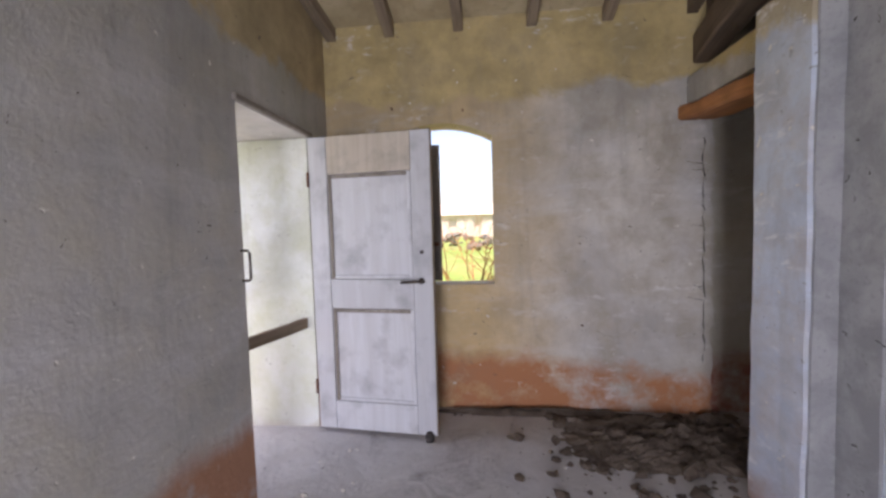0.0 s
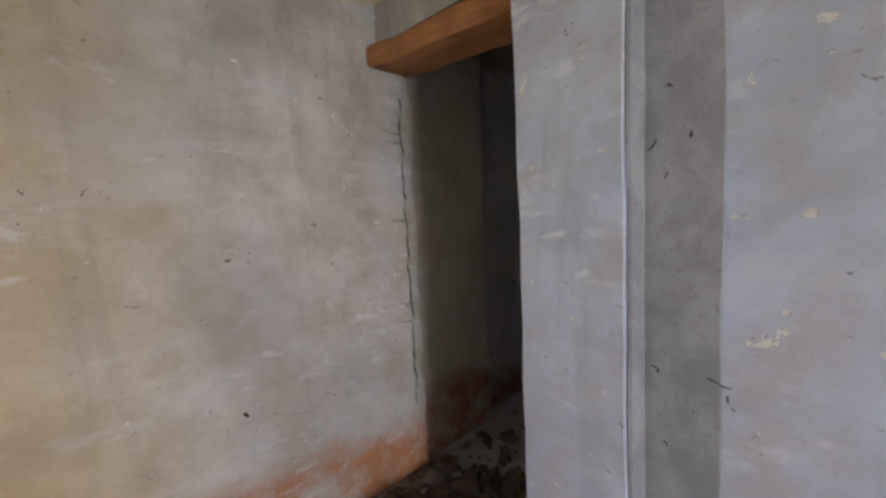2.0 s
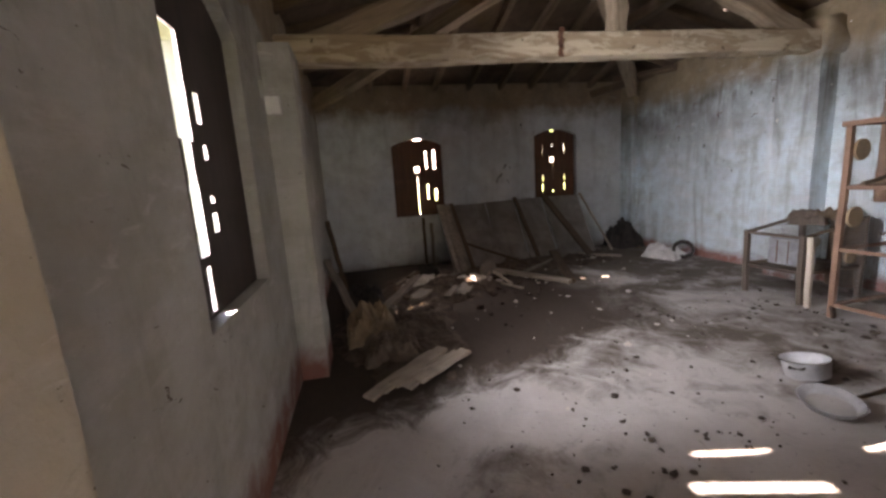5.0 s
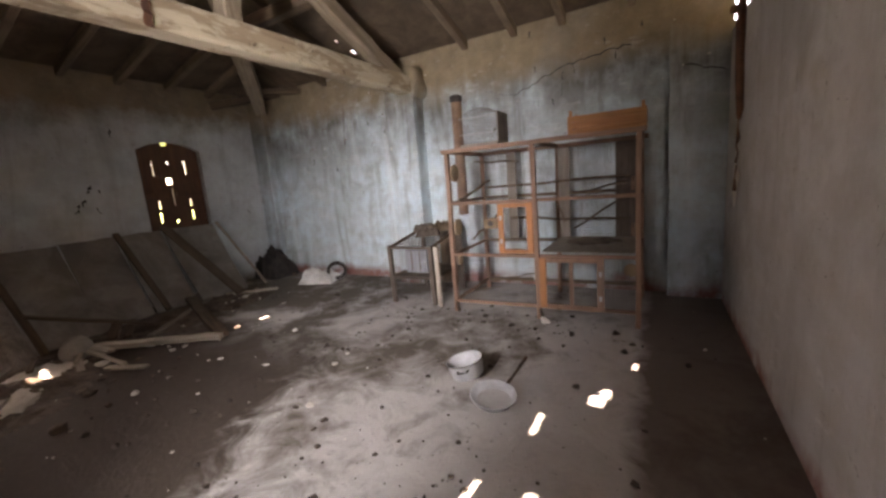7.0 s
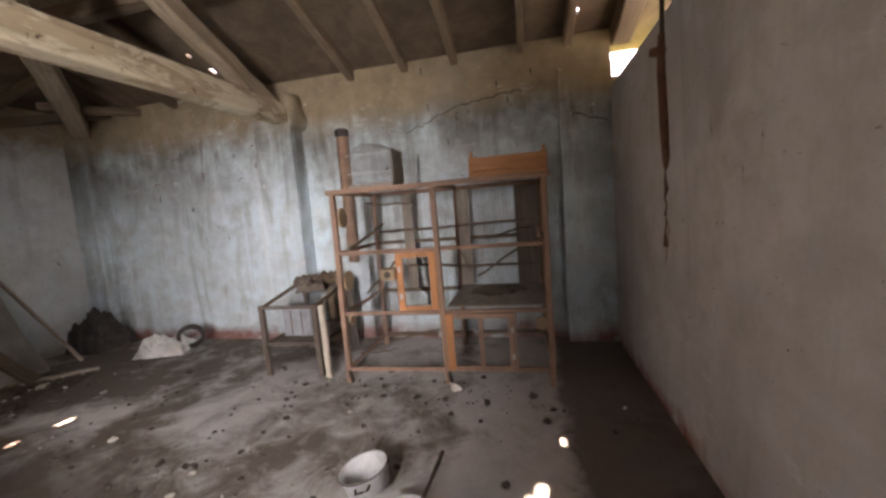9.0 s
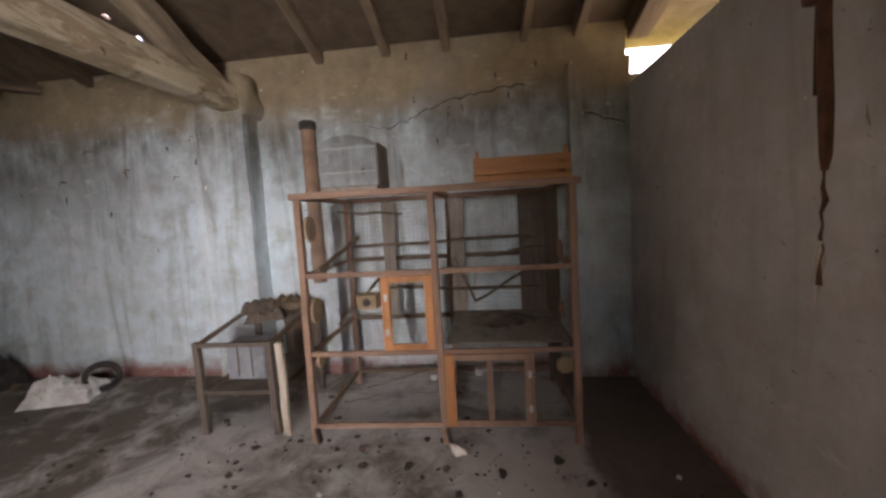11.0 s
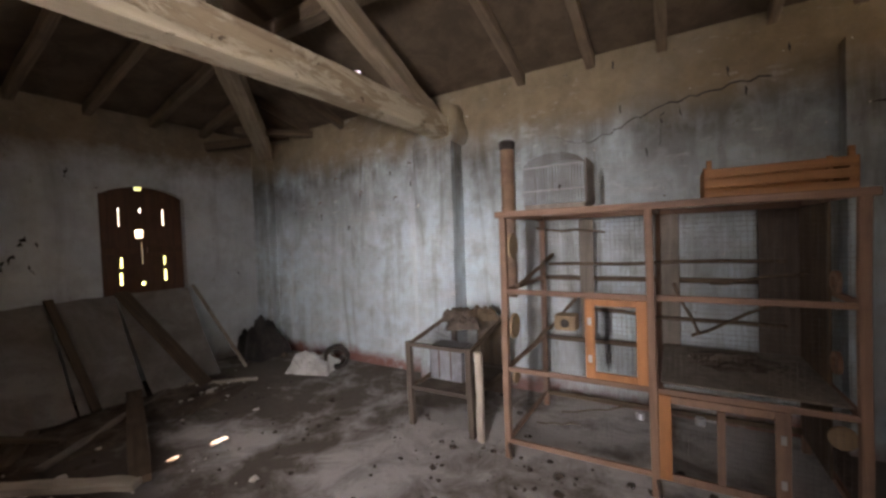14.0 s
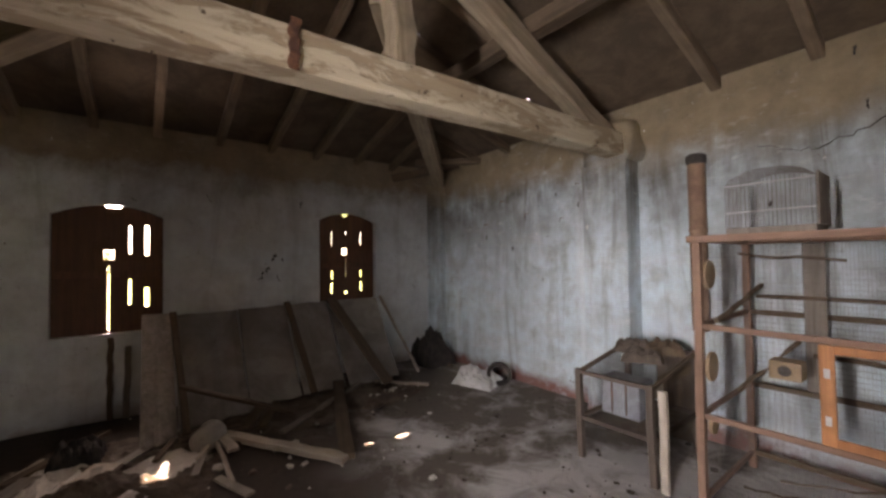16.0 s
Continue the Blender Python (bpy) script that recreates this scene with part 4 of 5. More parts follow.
# ---- outside ----
def bare_shrub(x, y, seed):
    t = empty("bare_shrub", (x, y, -0.12), "leafless orange-brown shrub outside the window", "shrub")
    rnd = random.Random(seed)
    for k in range(16):
        bm = bmesh.new()
        a = rnd.uniform(0, 6.28)
        p = Vector((rnd.uniform(-0.15, 0.15), rnd.uniform(-0.1, 0.1), 0))
        d = Vector((math.cos(a) * 0.5, math.sin(a) * 0.3, 1)).normalized()
        pts = [p.copy()]
        for i in range(8):
            d = (d + Vector((rnd.uniform(-0.25, 0.25), rnd.uniform(-0.2, 0.2), -0.07))).normalized()
            p = p + d * rnd.uniform(0.18, 0.3)
            pts.append(p.copy())
        tube(bm, pts, [0.014 * (1 - i / 9.5) for i in range(len(pts))], 5)
        for i in range(2, 8, 2):
            q = pts[i]
            e = Vector((rnd.uniform(-1, 1), rnd.uniform(-0.6, 0.6), rnd.uniform(0, 0.8))).normalized()
            tube(bm, [q, q + e * 0.2, q + e * 0.4 + Vector((0, 0, 0.06))], [0.006, 0.004, 0.002], 4)
        part("branch", bm, CAGE_DOOR, t)


bare_shrub(0.1, 4.7, 2)
bare_shrub(0.9, 5.4, 4)


def far_house(x, y, w, d, h):
    t = empty("farm_building", (x, y, -0.12), "distant tan farm building with a low tiled roof", "building")
    bm = bmesh.new()
    slab_with_holes(bm, Matrix.Translation((-w / 2, -d / 2, 0)), w, 0, h, 0.4, [(w * k / 6 + 0.6, w * k / 6 + 1.8, 1.2, 2.6, 0) for k in range(6)])
    add_box(bm, (-w / 2, -d / 2 + 0.4, 0), (w / 2, d / 2, h))
    part("wall", bm, HOUSE_WALL, t)
    bm = bmesh.new()
    v = [bm.verts.new(c) for c in ((-w / 2 - 0.5, -d / 2 - 0.5, h), (w / 2 + 0.5, -d / 2 - 0.5, h), (w / 2 + 0.5, d / 2 + 0.5, h), (-w / 2 - 0.5, d / 2 + 0.5, h), (-w / 2 - 0.5, 0, h + 2), (w / 2 + 0.5, 0, h + 2))]
    for f in ((0, 1, 5, 4), (2, 3, 4, 5), (0, 4, 3), (1, 2, 5), (0, 3, 2, 1)):
        bm.faces.new([v[i] for i in f])
    part("roof", bm, HOUSE_ROOF, t)


far_house(-9, 62, 22, 10, 3.2)


def hedge(x0, x1, y, h, seed, material):
    """A far row of trees and bushes: many ragged clumps."""
    rnd = random.Random(seed)
    bm = bmesh.new()
    for _ in range(500):
        x = rnd.uniform(x0, x1)
        r = rnd.uniform(0.12, 0.2 + h * 0.1)
        top = h * (0.6 + 0.5 * noise.noise((x * 0.12, seed, 0)))
        clod(bm, (x, y + rnd.uniform(-3, 3), rnd.uniform(0, max(0.5, top))), r, rnd, 0.9)
    return tagged(finish("far_hedge", bm, material), "distant hazy hedge and trees along the fields", "hedge", "", "stuff")


hedge(-30, 40, 27, 1.3, 6, mottled("bare_hedge", (0.26, 0.20, 0.13), (0.20, 0.18, 0.15), 0.8))
hedge(-70, 90, 85, 5, 3, mottled("hazy_scrub", (0.22, 0.20, 0.12), (0.30, 0.26, 0.18), 0.4))
hedge(60, 110, 10, 6, 4, mottled("far_scrub", (0.10, 0.11, 0.05), (0.18, 0.16, 0.09), 0.4))
# ---- store: aviary ----
def wire_panel(name, o, u, v, parent, step=0.026, r=0.0006):
    """Wire netting spanned by u and v from o."""
    o, u, v = Vector(o), Vector(u), Vector(v)
    n = u.cross(v).normalized()
    verts, faces = [], []

    def rod(a, b):
        d = (b - a).normalized()
        s = d.cross(n) * r
        k = len(verts)
        for p in (a, b):
            verts.extend([p + s, p - s * 0.5 + n * r, p - s * 0.5 - n * r])
        for i in range(3):
            faces.append((k + i, k + (i + 1) % 3, k + 3 + (i + 1) % 3, k + 3 + i))

    for i in range(1, int(u.length / step)):
        rod(o + u * (i * step / u.length), o + u * (i * step / u.length) + v)
    for i in range(1, int(v.length / step)):
        rod(o + v * (i * step / v.length) + n * r, o + v * (i * step / v.length) + u + n * r)
    me = bpy.data.meshes.new(name)
    me.from_pydata([tuple(p) for p in verts], [], faces)
    me.materials.append(WIRE)
    ob = new(name, me)
    ob.parent = parent
    return ob


CX, CY = 3.46, -1.86          # middle of the cage on plan


def disc_part(name, at, r, t, axis, material, parent, label="", hole=0.0, n=18):
    bm = bmesh.new()
    rot = {"x": Matrix.Rotation(radians(90), 4, "Y"), "y": Matrix.Rotation(radians(90), 4, "X"), "z": Matrix()}[axis]
    m = Matrix.Translation(at) @ rot
    if hole:
        lathe(bm, [(hole, -t / 2), (r, -t / 2), (r, t / 2), (hole, t / 2), (hole, -t / 2)], n, m)
    else:
        lathe(bm, [(r * 0.97, -t / 2), (r, -t / 2 + 0.003), (r, t / 2 - 0.003), (r * 0.97, t / 2)], n, m, True)
    return part(name, bm, material, parent, label)


def aviary():
    c = empty("aviary_cage", (CX, CY, 0), "large reddish wooden aviary with wire netting and small doors", "cage")
    L, M, R = 4.31 - CX, 3.45 - CX, 2.63 - CX
    F, B = -1.40 - CY, -2.30 - CY
    s = 0.021
    k = 0
    for x in (L, M, R):
        for y in (F, B):
            bar("post", (x, y, 0.0 if y == B or x != M else 0.0), (x + 0.01 * (k % 3 - 1), y, 1.585), 0.042, 0.042, CAGE_WOOD, c, "", 0.003, 0.003, 100 + k, (0, 1, 0), 4)
            k += 1
    for z, zr in ((0.115, 0.135), (0.595, 0.60), (1.105, 1.10)):
        bar("rail", (L - s, F + 0.002, z), (M + s, F + 0.002, (z + zr) / 2), 0.022, 0.032, CAGE_WOOD, c, "", 0.003, 0.002, 120 + k)
        bar("rail", (M - s, F + 0.002, (z + zr) / 2), (R + s, F + 0.002, zr), 0.022, 0.032, CAGE_WOOD, c, "", 0.003, 0.002, 121 + k)
        bar("rail", (L, B, z), (R, B, zr), 0.03, 0.035, TIMBER_DARK, c, "", 0.003, 0.003, 130 + k)
        for x in (L, R):
            bar("side_rail", (x, F - s, z), (x, B + s, z), 0.025, 0.03, CAGE_WOOD, c, "", 0.003, 0.002, 140 + k)
        k += 1
    for y, m in ((F, CAGE_WOOD), (B, CAGE_WOOD)):
        bar("top_rail", (L + 0.04, y, 1.605), (R - 0.05, y, 1.60), 0.05, 0.04, m, c, "", 0.004, 0.003, 150 + k, segs=6)
        k += 1
    for x in (L, M, R):
        bar("top_cross_rail", (x, F - 0.026, 1.605), (x, B + 0.026, 1.605), 0.04, 0.035, CAGE_WOOD, c, "", 0.003, 0.002, 160 + k)
        k += 1
    # boards of the back and the right side
    for j, (a, b) in enumerate(((L - 0.31, L - 0.42), (M - 0.02, M - 0.14), (R + 0.24, R + 0.02))):
        box_part("back_board", (min(a, b), B + 0.025, 0.62), (max(a, b), B + 0.037, 1.58), GREY_WOOD if j < 2 else HUTCH_WOOD, c)
    box_part("side_board", (R + 0.024, B + 0.05, 0.14), (R + 0.036, F - 0.32, 1.58), TIMBER_DARK, c, "dark plywood side")
    box_part("floor_board", (R + 0.03, B + 0.04, 0.625), (M - 0.03, F - 0.03, 0.637), GREY_WOOD, c, "dirt-covered shelf board")
    # netting
    wire_panel("wire_netting", (L, F - 0.012, 0.12), (R - L, 0, 0), (0, 0, 1.47), c)
    wire_panel("wire_netting", (L - 0.012, F, 0.12), (0, B - F, 0), (0, 0, 1.47), c)
    wire_panel("wire_netting", (L, B + 0.02, 0.12), (R - L, 0, 0), (0, 0, 1.47), c, 0.034)
    # doors
    def small_door(x0, x1, z0, z1, st, mid):
        d = box_part("cage_door", (x1, F + 0.014, z0), (x1 + st, F + 0.034, z1), CAGE_DOOR if not mid else CAGE_WOOD, c, "bright orange-brown door frame" if not mid else "reddish door frame with a middle stile", 0.003)
        m = CAGE_DOOR if not mid else CAGE_WOOD
        box_part("stile", (x0 - st, F + 0.014, z0), (x0, F + 0.034, z1), CAGE_DOOR, d, "", 0.003)
        box_part("rail", (x1 + st, F + 0.015, z1 - 0.04), (x0 - st, F + 0.033, z1), m, d, "", 0.003)
        box_part("rail", (x1 + st, F + 0.015, z0), (x0 - st, F + 0.033, z0 + 0.04), m, d, "", 0.003)
        if mid:
            box_part("mid_stile", ((x0 + x1) / 2 - 0.02, F + 0.015, z0 + 0.041), ((x0 + x1) / 2 + 0.015, F + 0.033, z1 - 0.041), m, d, "", 0.003)
        for q in (0.25, 0.72):
            hx = x0 - st / 2 if not mid else x1 + st / 2
            box_part("hinge", (hx - 0.011, F + 0.035, z0 + (z1 - z0) * q - 0.022), (hx + 0.011, F + 0.039, z0 + (z1 - z0) * q + 0.022), ENAMEL, d, "white metal hinge", 0.002)
    small_door(3.80 - CX, 3.475 - CX, 0.62, 1.085, 0.055, False)
    small_door(3.43 - CX, 2.885 - CX, 0.125, 0.585, 0.06, True)
    # nest discs and nest holes
    for y, z, r in ((F - 0.10, 1.40, 0.085), (F - 0.10, 0.86, 0.085), (F - 0.10, 0.52, 0.05)):
        disc_part("nest_disc", (L - 0.03, y, z), r, 0.02, "x", TAN, c, "pale round wooden nest lid")
    for z in (1.19, 0.80):
        disc_part("nest_ring", (R + 0.05, F - 0.16, z), 0.055, 0.02, "x", CAGE_WOOD, c, "round wooden nest hole", 0.028)
    disc_part("nest_disc", (R + 0.06, F - 0.05, 0.48), 0.055, 0.02, "y", TAN, c, "pale round wooden nest lid")
    box_part("nest_box", (L - 0.40, F - 0.36, 0.82), (L - 0.26, F - 0.24, 0.92), TAN, c, "small wooden nest box")
    disc_part("nest_hole", (L - 0.33, F - 0.236, 0.87), 0.03, 0.006, "y", DARK, c)
    # perches and twigs
    for a, b, r in (((L - 0.04, B + 0.3, 1.52), (L - 0.55, B + 0.35, 1.47), 0.009), ((L - 0.06, F - 0.1, 1.13), (L - 0.1, B + 0.06, 1.30), 0.016), ((L - 0.1, F - 0.3, 0.70), (L - 0.33, B + 0.3, 0.98), 0.014),
                    ((L - 0.06, B + 0.03, 1.22), (R + 0.1, B + 0.06, 1.24), 0.013), ((L - 0.35, B + 0.06, 0.86), (R + 0.1, B + 0.06, 0.82), 0.014), ((M - 0.1, F - 0.2, 1.16), (M - 0.22, F - 0.18, 0.88), 0.009),
                    ((M - 0.3, B + 0.3, 1.12), (R + 0.1, B + 0.5, 1.20), 0.010), ((L - 0.3, F - 0.2, 0.28), (M + 0.1, F - 0.3, 0.36), 0.006), ((L - 0.15, F - 0.15, 0.20), (L - 0.42, F - 0.2, 0.22), 0.006),
                    ((M - 0.2, B + 0.2, 0.75), (R + 0.15, B + 0.4, 1.05), 0.010)):
        bm = bmesh.new()
        rnd = random.Random(int(r * 1e4))
        a, b = Vector(a), Vector(b)
        tube(bm, [a.lerp(b, i / 5) + Vector((0, 0, rnd.uniform(-0.015, 0.015) if 0 < i < 5 else 0)) for i in range(6)], r, 6)
        part("perch", bm, TIMBER_DARK, c)
    for x, z in ((M + 0.09, 0.33), (M - 0.22, 0.36)):
        disc_part("feeder_cup", (x, F - 0.25, z), 0.025, 0.04, "z", ENAMEL, c, "small white feeder cup")
    for x in (L, M):
        bar("wheel_fork", (x - 0.03, F + 0.01, 0.0), (x - 0.01, F + 0.01, 0.11), 0.05, 0.02, IRON, c)


aviary()
# litter heaped on the shelf of the cage
mound("bird_litter", 3.05, -1.95, 0.36, 0.28, 0.05, SOIL, "brown bird litter heaped on the shelf", 11, 20).location.z = 0.637


def bird_cage():
    t = empty("small_bird_cage", (3.99, -1.62, 1.626), "small old wire bird cage with an arched top", "cage")
    w, d, h = 0.19, 0.14, 0.26
    box_part("tray", (-w, -d, 0), (w, d, 0.035), GREY_WOOD, t, "grey tray")
    for sy in (-1, 1):
        bm = bmesh.new()
        for i in range(21):
            x = -w + 2 * w * i / 20
            z = h + 0.09 * math.sqrt(max(0, 1 - (x / w) ** 2))
            tube(bm, [(x, sy * d, 0.035), (x, sy * d, z)], 0.0014, 4)
        part("wire_side", bm, WIRE, t)
    bm = bmesh.new()
    for i in range(15):
        y = -d + 2 * d * i / 14
        tube(bm, [(-w, y, 0.035)] + [(-w * math.cos(math.pi * k / 10), y, h + 0.09 * math.sin(math.pi * k / 10)) for k in range(11)] + [(w, y, 0.035)], 0.0014, 4)
    part("wire_hoops", bm, WIRE, t)
    box_part("end_panel", (-w - 0.012, -d, 0.03), (-w - 0.002, d, h + 0.04), GREY_WOOD, t, "grey side board")
    for z in (0.12, 0.27):
        bm = bmesh.new()
        tube(bm, [(-w, d + 0.004, z), (w, d + 0.004, z)], 0.004, 6)
        part("cross_wire", bm, ENAMEL, t)


bird_cage()


def crate():
    t = empty("fruit_crate", (2.89, -1.76, 1.622), "orange-brown slatted wooden fruit crate", "crate")
    w, d, h = 0.30, 0.17, 0.17
    for y in (-d, d):
        for z in (0.0, 0.06, 0.115):
            box_part("slat", (-w, y - 0.005, z + 0.004), (w, y + 0.005, z + 0.05), CRATE_WOOD, t, "", 0.001)
    for x in (-w, w):
        box_part("end_board", (x - 0.006, -d + 0.006, 0.004), (x + 0.006, d - 0.006, h), CRATE_WOOD, t, "", 0.002)
        for y in (-d + 0.02, d - 0.02):
            box_part("corner_post", (x - 0.02 * (1 if x > 0 else -1) - 0.012, y - 0.012, 0.004), (x - 0.02 * (1 if x > 0 else -1) + 0.012, y + 0.012, h + 0.045), CRATE_WOOD, t, "", 0.002)
    for i in range(4):
        box_part("bottom_slat", (-w + 0.007, -d + 0.02 + i * 0.08, 0.0), (w - 0.007, -d + 0.085 + i * 0.08, 0.006), CRATE_WOOD, t, "", 0.001)


crate()


def clay_flue():
    t = empty("clay_flue_pipe", (4.66, YS + 0.07, 0), "rust-brown clay flue pipe on the wall with a dark cap", "pipe")
    bm = bmesh.new()
    lathe(bm, [(0.06, 0.9), (0.065, 1.2), (0.058, 1.22), (0.062, 1.7), (0.068, 1.72), (0.062, 1.74), (0.064, 2.26)], 18, None, True)
    part("pipe", bm, TERRA, t)
    bm = bmesh.new()
    lathe(bm, [(0.066, 2.262), (0.074, 2.28), (0.074, 2.33), (0.05, 2.345)], 18, None, True)
    part("cap", bm, DARK, t, "dark sooty cap")


clay_flue()


def wire_hutch():
    """Low frame on legs with netting, beside the aviary."""
    t = empty("wire_hutch", (4.93, -1.80, 0), "low old hutch of dark battens and netting, rags on top", "hutch")
    x0, x1, y0, y1, h = -0.30, 0.23, -0.42, 0.30, 0.66
    k = 0
    for x in (x0, x1):
        for y in (y0, y1):
            bar("leg", (x, y, 0), (x + 0.01 * (k % 2), y, h + (0.12 if y == y0 else 0)), 0.045, 0.045, HUTCH_WOOD, t, "", 0.003, 0.004, 200 + k, (0, 1, 0), 5)
            k += 1
    for z0 in (0.30, h - 0.02):
        for y in (y0, y1):
            bar("rail", (x0, y, z0 + (0.12 if z0 > 0.5 and y == y0 else 0)), (x1, y, z0 + (0.12 if z0 > 0.5 and y == y0 else 0)), 0.025, 0.03, HUTCH_WOOD, t, "", 0.003, 0.003, 210 + k)
            k += 1
        for x in (x0, x1):
            bar("rail", (x, y0, z0 + (0.12 if z0 > 0.5 else 0)), (x, y1, z0), 0.025, 0.03, TIMBER_DARK, t, "", 0.003, 0.003, 220 + k)
            k += 1
    for o, u, v in (((x1 + 0.01, y0, 0.05), (0, y1 - y0, 0), (0, 0, 0.59)), ((x0, y1 + 0.01, 0.05), (x1 - x0, 0, 0), (0, 0, 0.59)), ((x0 - 0.01, y0, 0.05), (0, y1 - y0, 0), (0, 0, 0.59)), ((x0, y0, h + 0.12), (x1 - x0, 0, 0), (0, y1 - y0, -0.12))):
        wire_panel("wire_netting", o, u, v, t, 0.020, 0.0008)
    box_part("back_board", (x0 + 0.02, y0 - 0.03, 0.05), (x0 + 0.30, y0 - 0.018, h + 0.10), TIMBER_DARK, t, "dark back board")
    box_part("tray", (x0 + 0.03, y0 + 0.05, 0.28), (x1 - 0.03, y1 - 0.03, 0.30), SOIL, t, "dirty floor tray")
    disc_part("nest_disc", (x0 + 0.05, 0.1, 0.58), 0.06, 0.02, "x", PALE_WOOD, t)


def seed_box():
    """Dull white carton inside the hutch with two red lines."""
    t = empty("white_carton", (4.97, -1.83, 0.30), "dull white carton with red lines inside the hutch", "box")
    box_part("body", (-0.15, -0.11, 0.0), (0.15, 0.11, 0.27), CARTON, t, "", 0.006)
    for x in (-0.05, 0.06):
        box_part("printed_line", (x - 0.006, 0.1102, 0.02), (x + 0.006, 0.1125, 0.25), RUST, t, "faded red line", 0.0)
    for sx in (-1, 1):
        box_part("flap", (sx * 0.15 if sx < 0 else 0.02, -0.10, 0.271), (-0.02 if sx < 0 else 0.15, 0.10, 0.276), CARTON, t, "", 0.001)


seed_box()
wire_hutch()
tagged(bar("leaning_batten", (4.553, -1.49, 0.0), (4.53, -1.43, 0.665), 0.05, 0.028, PALE_WOOD, bevel=0.003, wobble=0.003, seed=71, segs=4, up=(0, 1, 0)), "pale wooden batten leaning upright by the cage", "batten")


# ---- store: floor things ----
def saucepan():
    t = empty("saucepan", (3.625, -0.185, 0.019), "white enamel saucepan standing askew on the floor", "saucepan")
    up = Vector((0.19, 0.06, 0.98)).normalized()
    t.rotation_mode = "QUATERNION"
    t.rotation_quaternion = up.to_track_quat("Z", "Y")
    bm = bmesh.new()
    lathe(bm, [(0.0, 0.0), (0.098, 0.0), (0.110, 0.010), (0.122, 0.105), (0.129, 0.110), (0.127, 0.114), (0.117, 0.107), (0.105, 0.014), (0.0, 0.008)], 32)
    part("bowl", bm, ENAMEL, t, smooth=True)
    for s in (-1, 1):
        bm = bmesh.new()
        tube(bm, [(s * 0.118, -0.035, 0.085), (s * 0.152, -0.03, 0.087), (s * 0.156, 0.0, 0.088), (s * 0.152, 0.03, 0.087), (s * 0.118, 0.035, 0.085)], 0.006, 8)
        part("handle", bm, IRON, t, "dark looped handle")
    bm = bmesh.new()
    lathe(bm, [(0.127, 0.109), (0.132, 0.112), (0.127, 0.116)], 32)
    part("rim", bm, IRON, t, "dark worn rim")


def frying_pan():
    t = empty("frying_pan", (3.355, 0.045, 0.010), "white enamel frying pan with dark handle on the floor", "pan")
    t.rotation_euler = (radians(-5), radians(-5), 0)
    bm = bmesh.new()
    lathe(bm, [(0.0, 0.0), (0.100, 0.0), (0.110, 0.004), (0.136, 0.046), (0.143, 0.049), (0.141, 0.053), (0.132, 0.049), (0.104, 0.009), (0.0, 0.007)], 36)
    part("bowl", bm, ENAMEL, t, smooth=True)
    bm = bmesh.new()
    lathe(bm, [(0.0, 0.0), (0.08, 0.001), (0.101, 0.0005), (0.101, 0.003), (0.0, 0.004)], 28, Matrix.Translation((0, 0, 0.009)))
    part("dust", bm, FLOOR, t, "grey dust in the pan")
    bm = bmesh.new()
    tube(bm, [(-0.040, -0.128, 0.046), (-0.055, -0.20, 0.062), (-0.07, -0.33, 0.078), (-0.075, -0.38, 0.080)], [0.012, 0.010, 0.013, 0.011], 8)
    hd = part("handle", bm, IRON, t, "dark straight handle")
    bm = bmesh.new()
    tube(bm, [(-0.073, -0.372, 0.081), (-0.077, -0.405, 0.083)], [0.014, 0.012], 8)
    part("end_cap", bm, RUST, hd)


saucepan()
frying_pan()


def fallen_board(y0, y1, xt, zt, xb0, xb1, seed, material, label):
    """A sheet of fallen ceiling that leans on the east wall; its foot is torn and uneven."""
    bm = bmesh.new()
    rnd = random.Random(seed)
    nu, nv = 8, 8
    th = 0.014
    grid = {}
    for s in (0, 1):
        for i in range(nu + 1):
            for j in range(nv + 1):
                u, v = i / nu, j / nv
                y = y0 + (y1 - y0) * u
                foot = 0.03 + 0.05 * abs(noise.noise((u * 4, seed, 0.3)))
                xb = xb0 + (xb1 - xb0) * u
                sag = 0.04 * math.sin(math.pi * v) + 0.015 * noise.noise((u * 3 + seed, v * 3, 0))
                p = Vector((xb + (xt - xb) * v, y, foot + (zt - foot) * v - sag))
                grid[s, i, j] = bm.verts.new(p + Vector((-0.6, 0, 0.8)) * th * s)
    for i in range(nu):
        for j in range(nv):
            bm.faces.new((grid[0, i, j], grid[0, i, j + 1], grid[0, i + 1, j + 1], grid[0, i + 1, j]))
            bm.faces.new((grid[1, i, j], grid[1, i + 1, j], grid[1, i + 1, j + 1], grid[1, i, j + 1]))
    for i in range(nu):
        for j in (0, nv):
            bm.faces.new((grid[0, i, j], grid[0, i + 1, j], grid[1, i + 1, j], grid[1, i, j]))
    for j in range(nv):
        for i in (0, nu):
            bm.faces.new((grid[0, i, j], grid[0, i, j + 1], grid[1, i, j + 1], grid[1, i, j]))
    return tagged(finish("fallen_board", bm, material, smooth=False), label, "board", "fallen ceiling boards")


LBL = "grey fallen ceiling board leaning against the wall, torn at its foot"
fallen_board(1.18, 0.93, 8.38, 0.99, 7.30, 7.34, 1, GREY_WOOD, "narrow brown plank panel leaning against the wall")
fallen_board(0.91, 0.32, 8.41, 0.96, 7.55, 7.62, 2, SHEET, LBL)
fallen_board(0.30, -0.22, 8.41, 0.97, 7.72, 7.78, 3, SHEET, LBL)
fallen_board(-0.24, -0.74, 8.41, 0.98, 7.78, 7.80, 4, SHEET, LBL)
fallen_board(-0.76, -1.46, 8.41, 0.98, 7.72, 7.80, 5, SHEET, LBL)
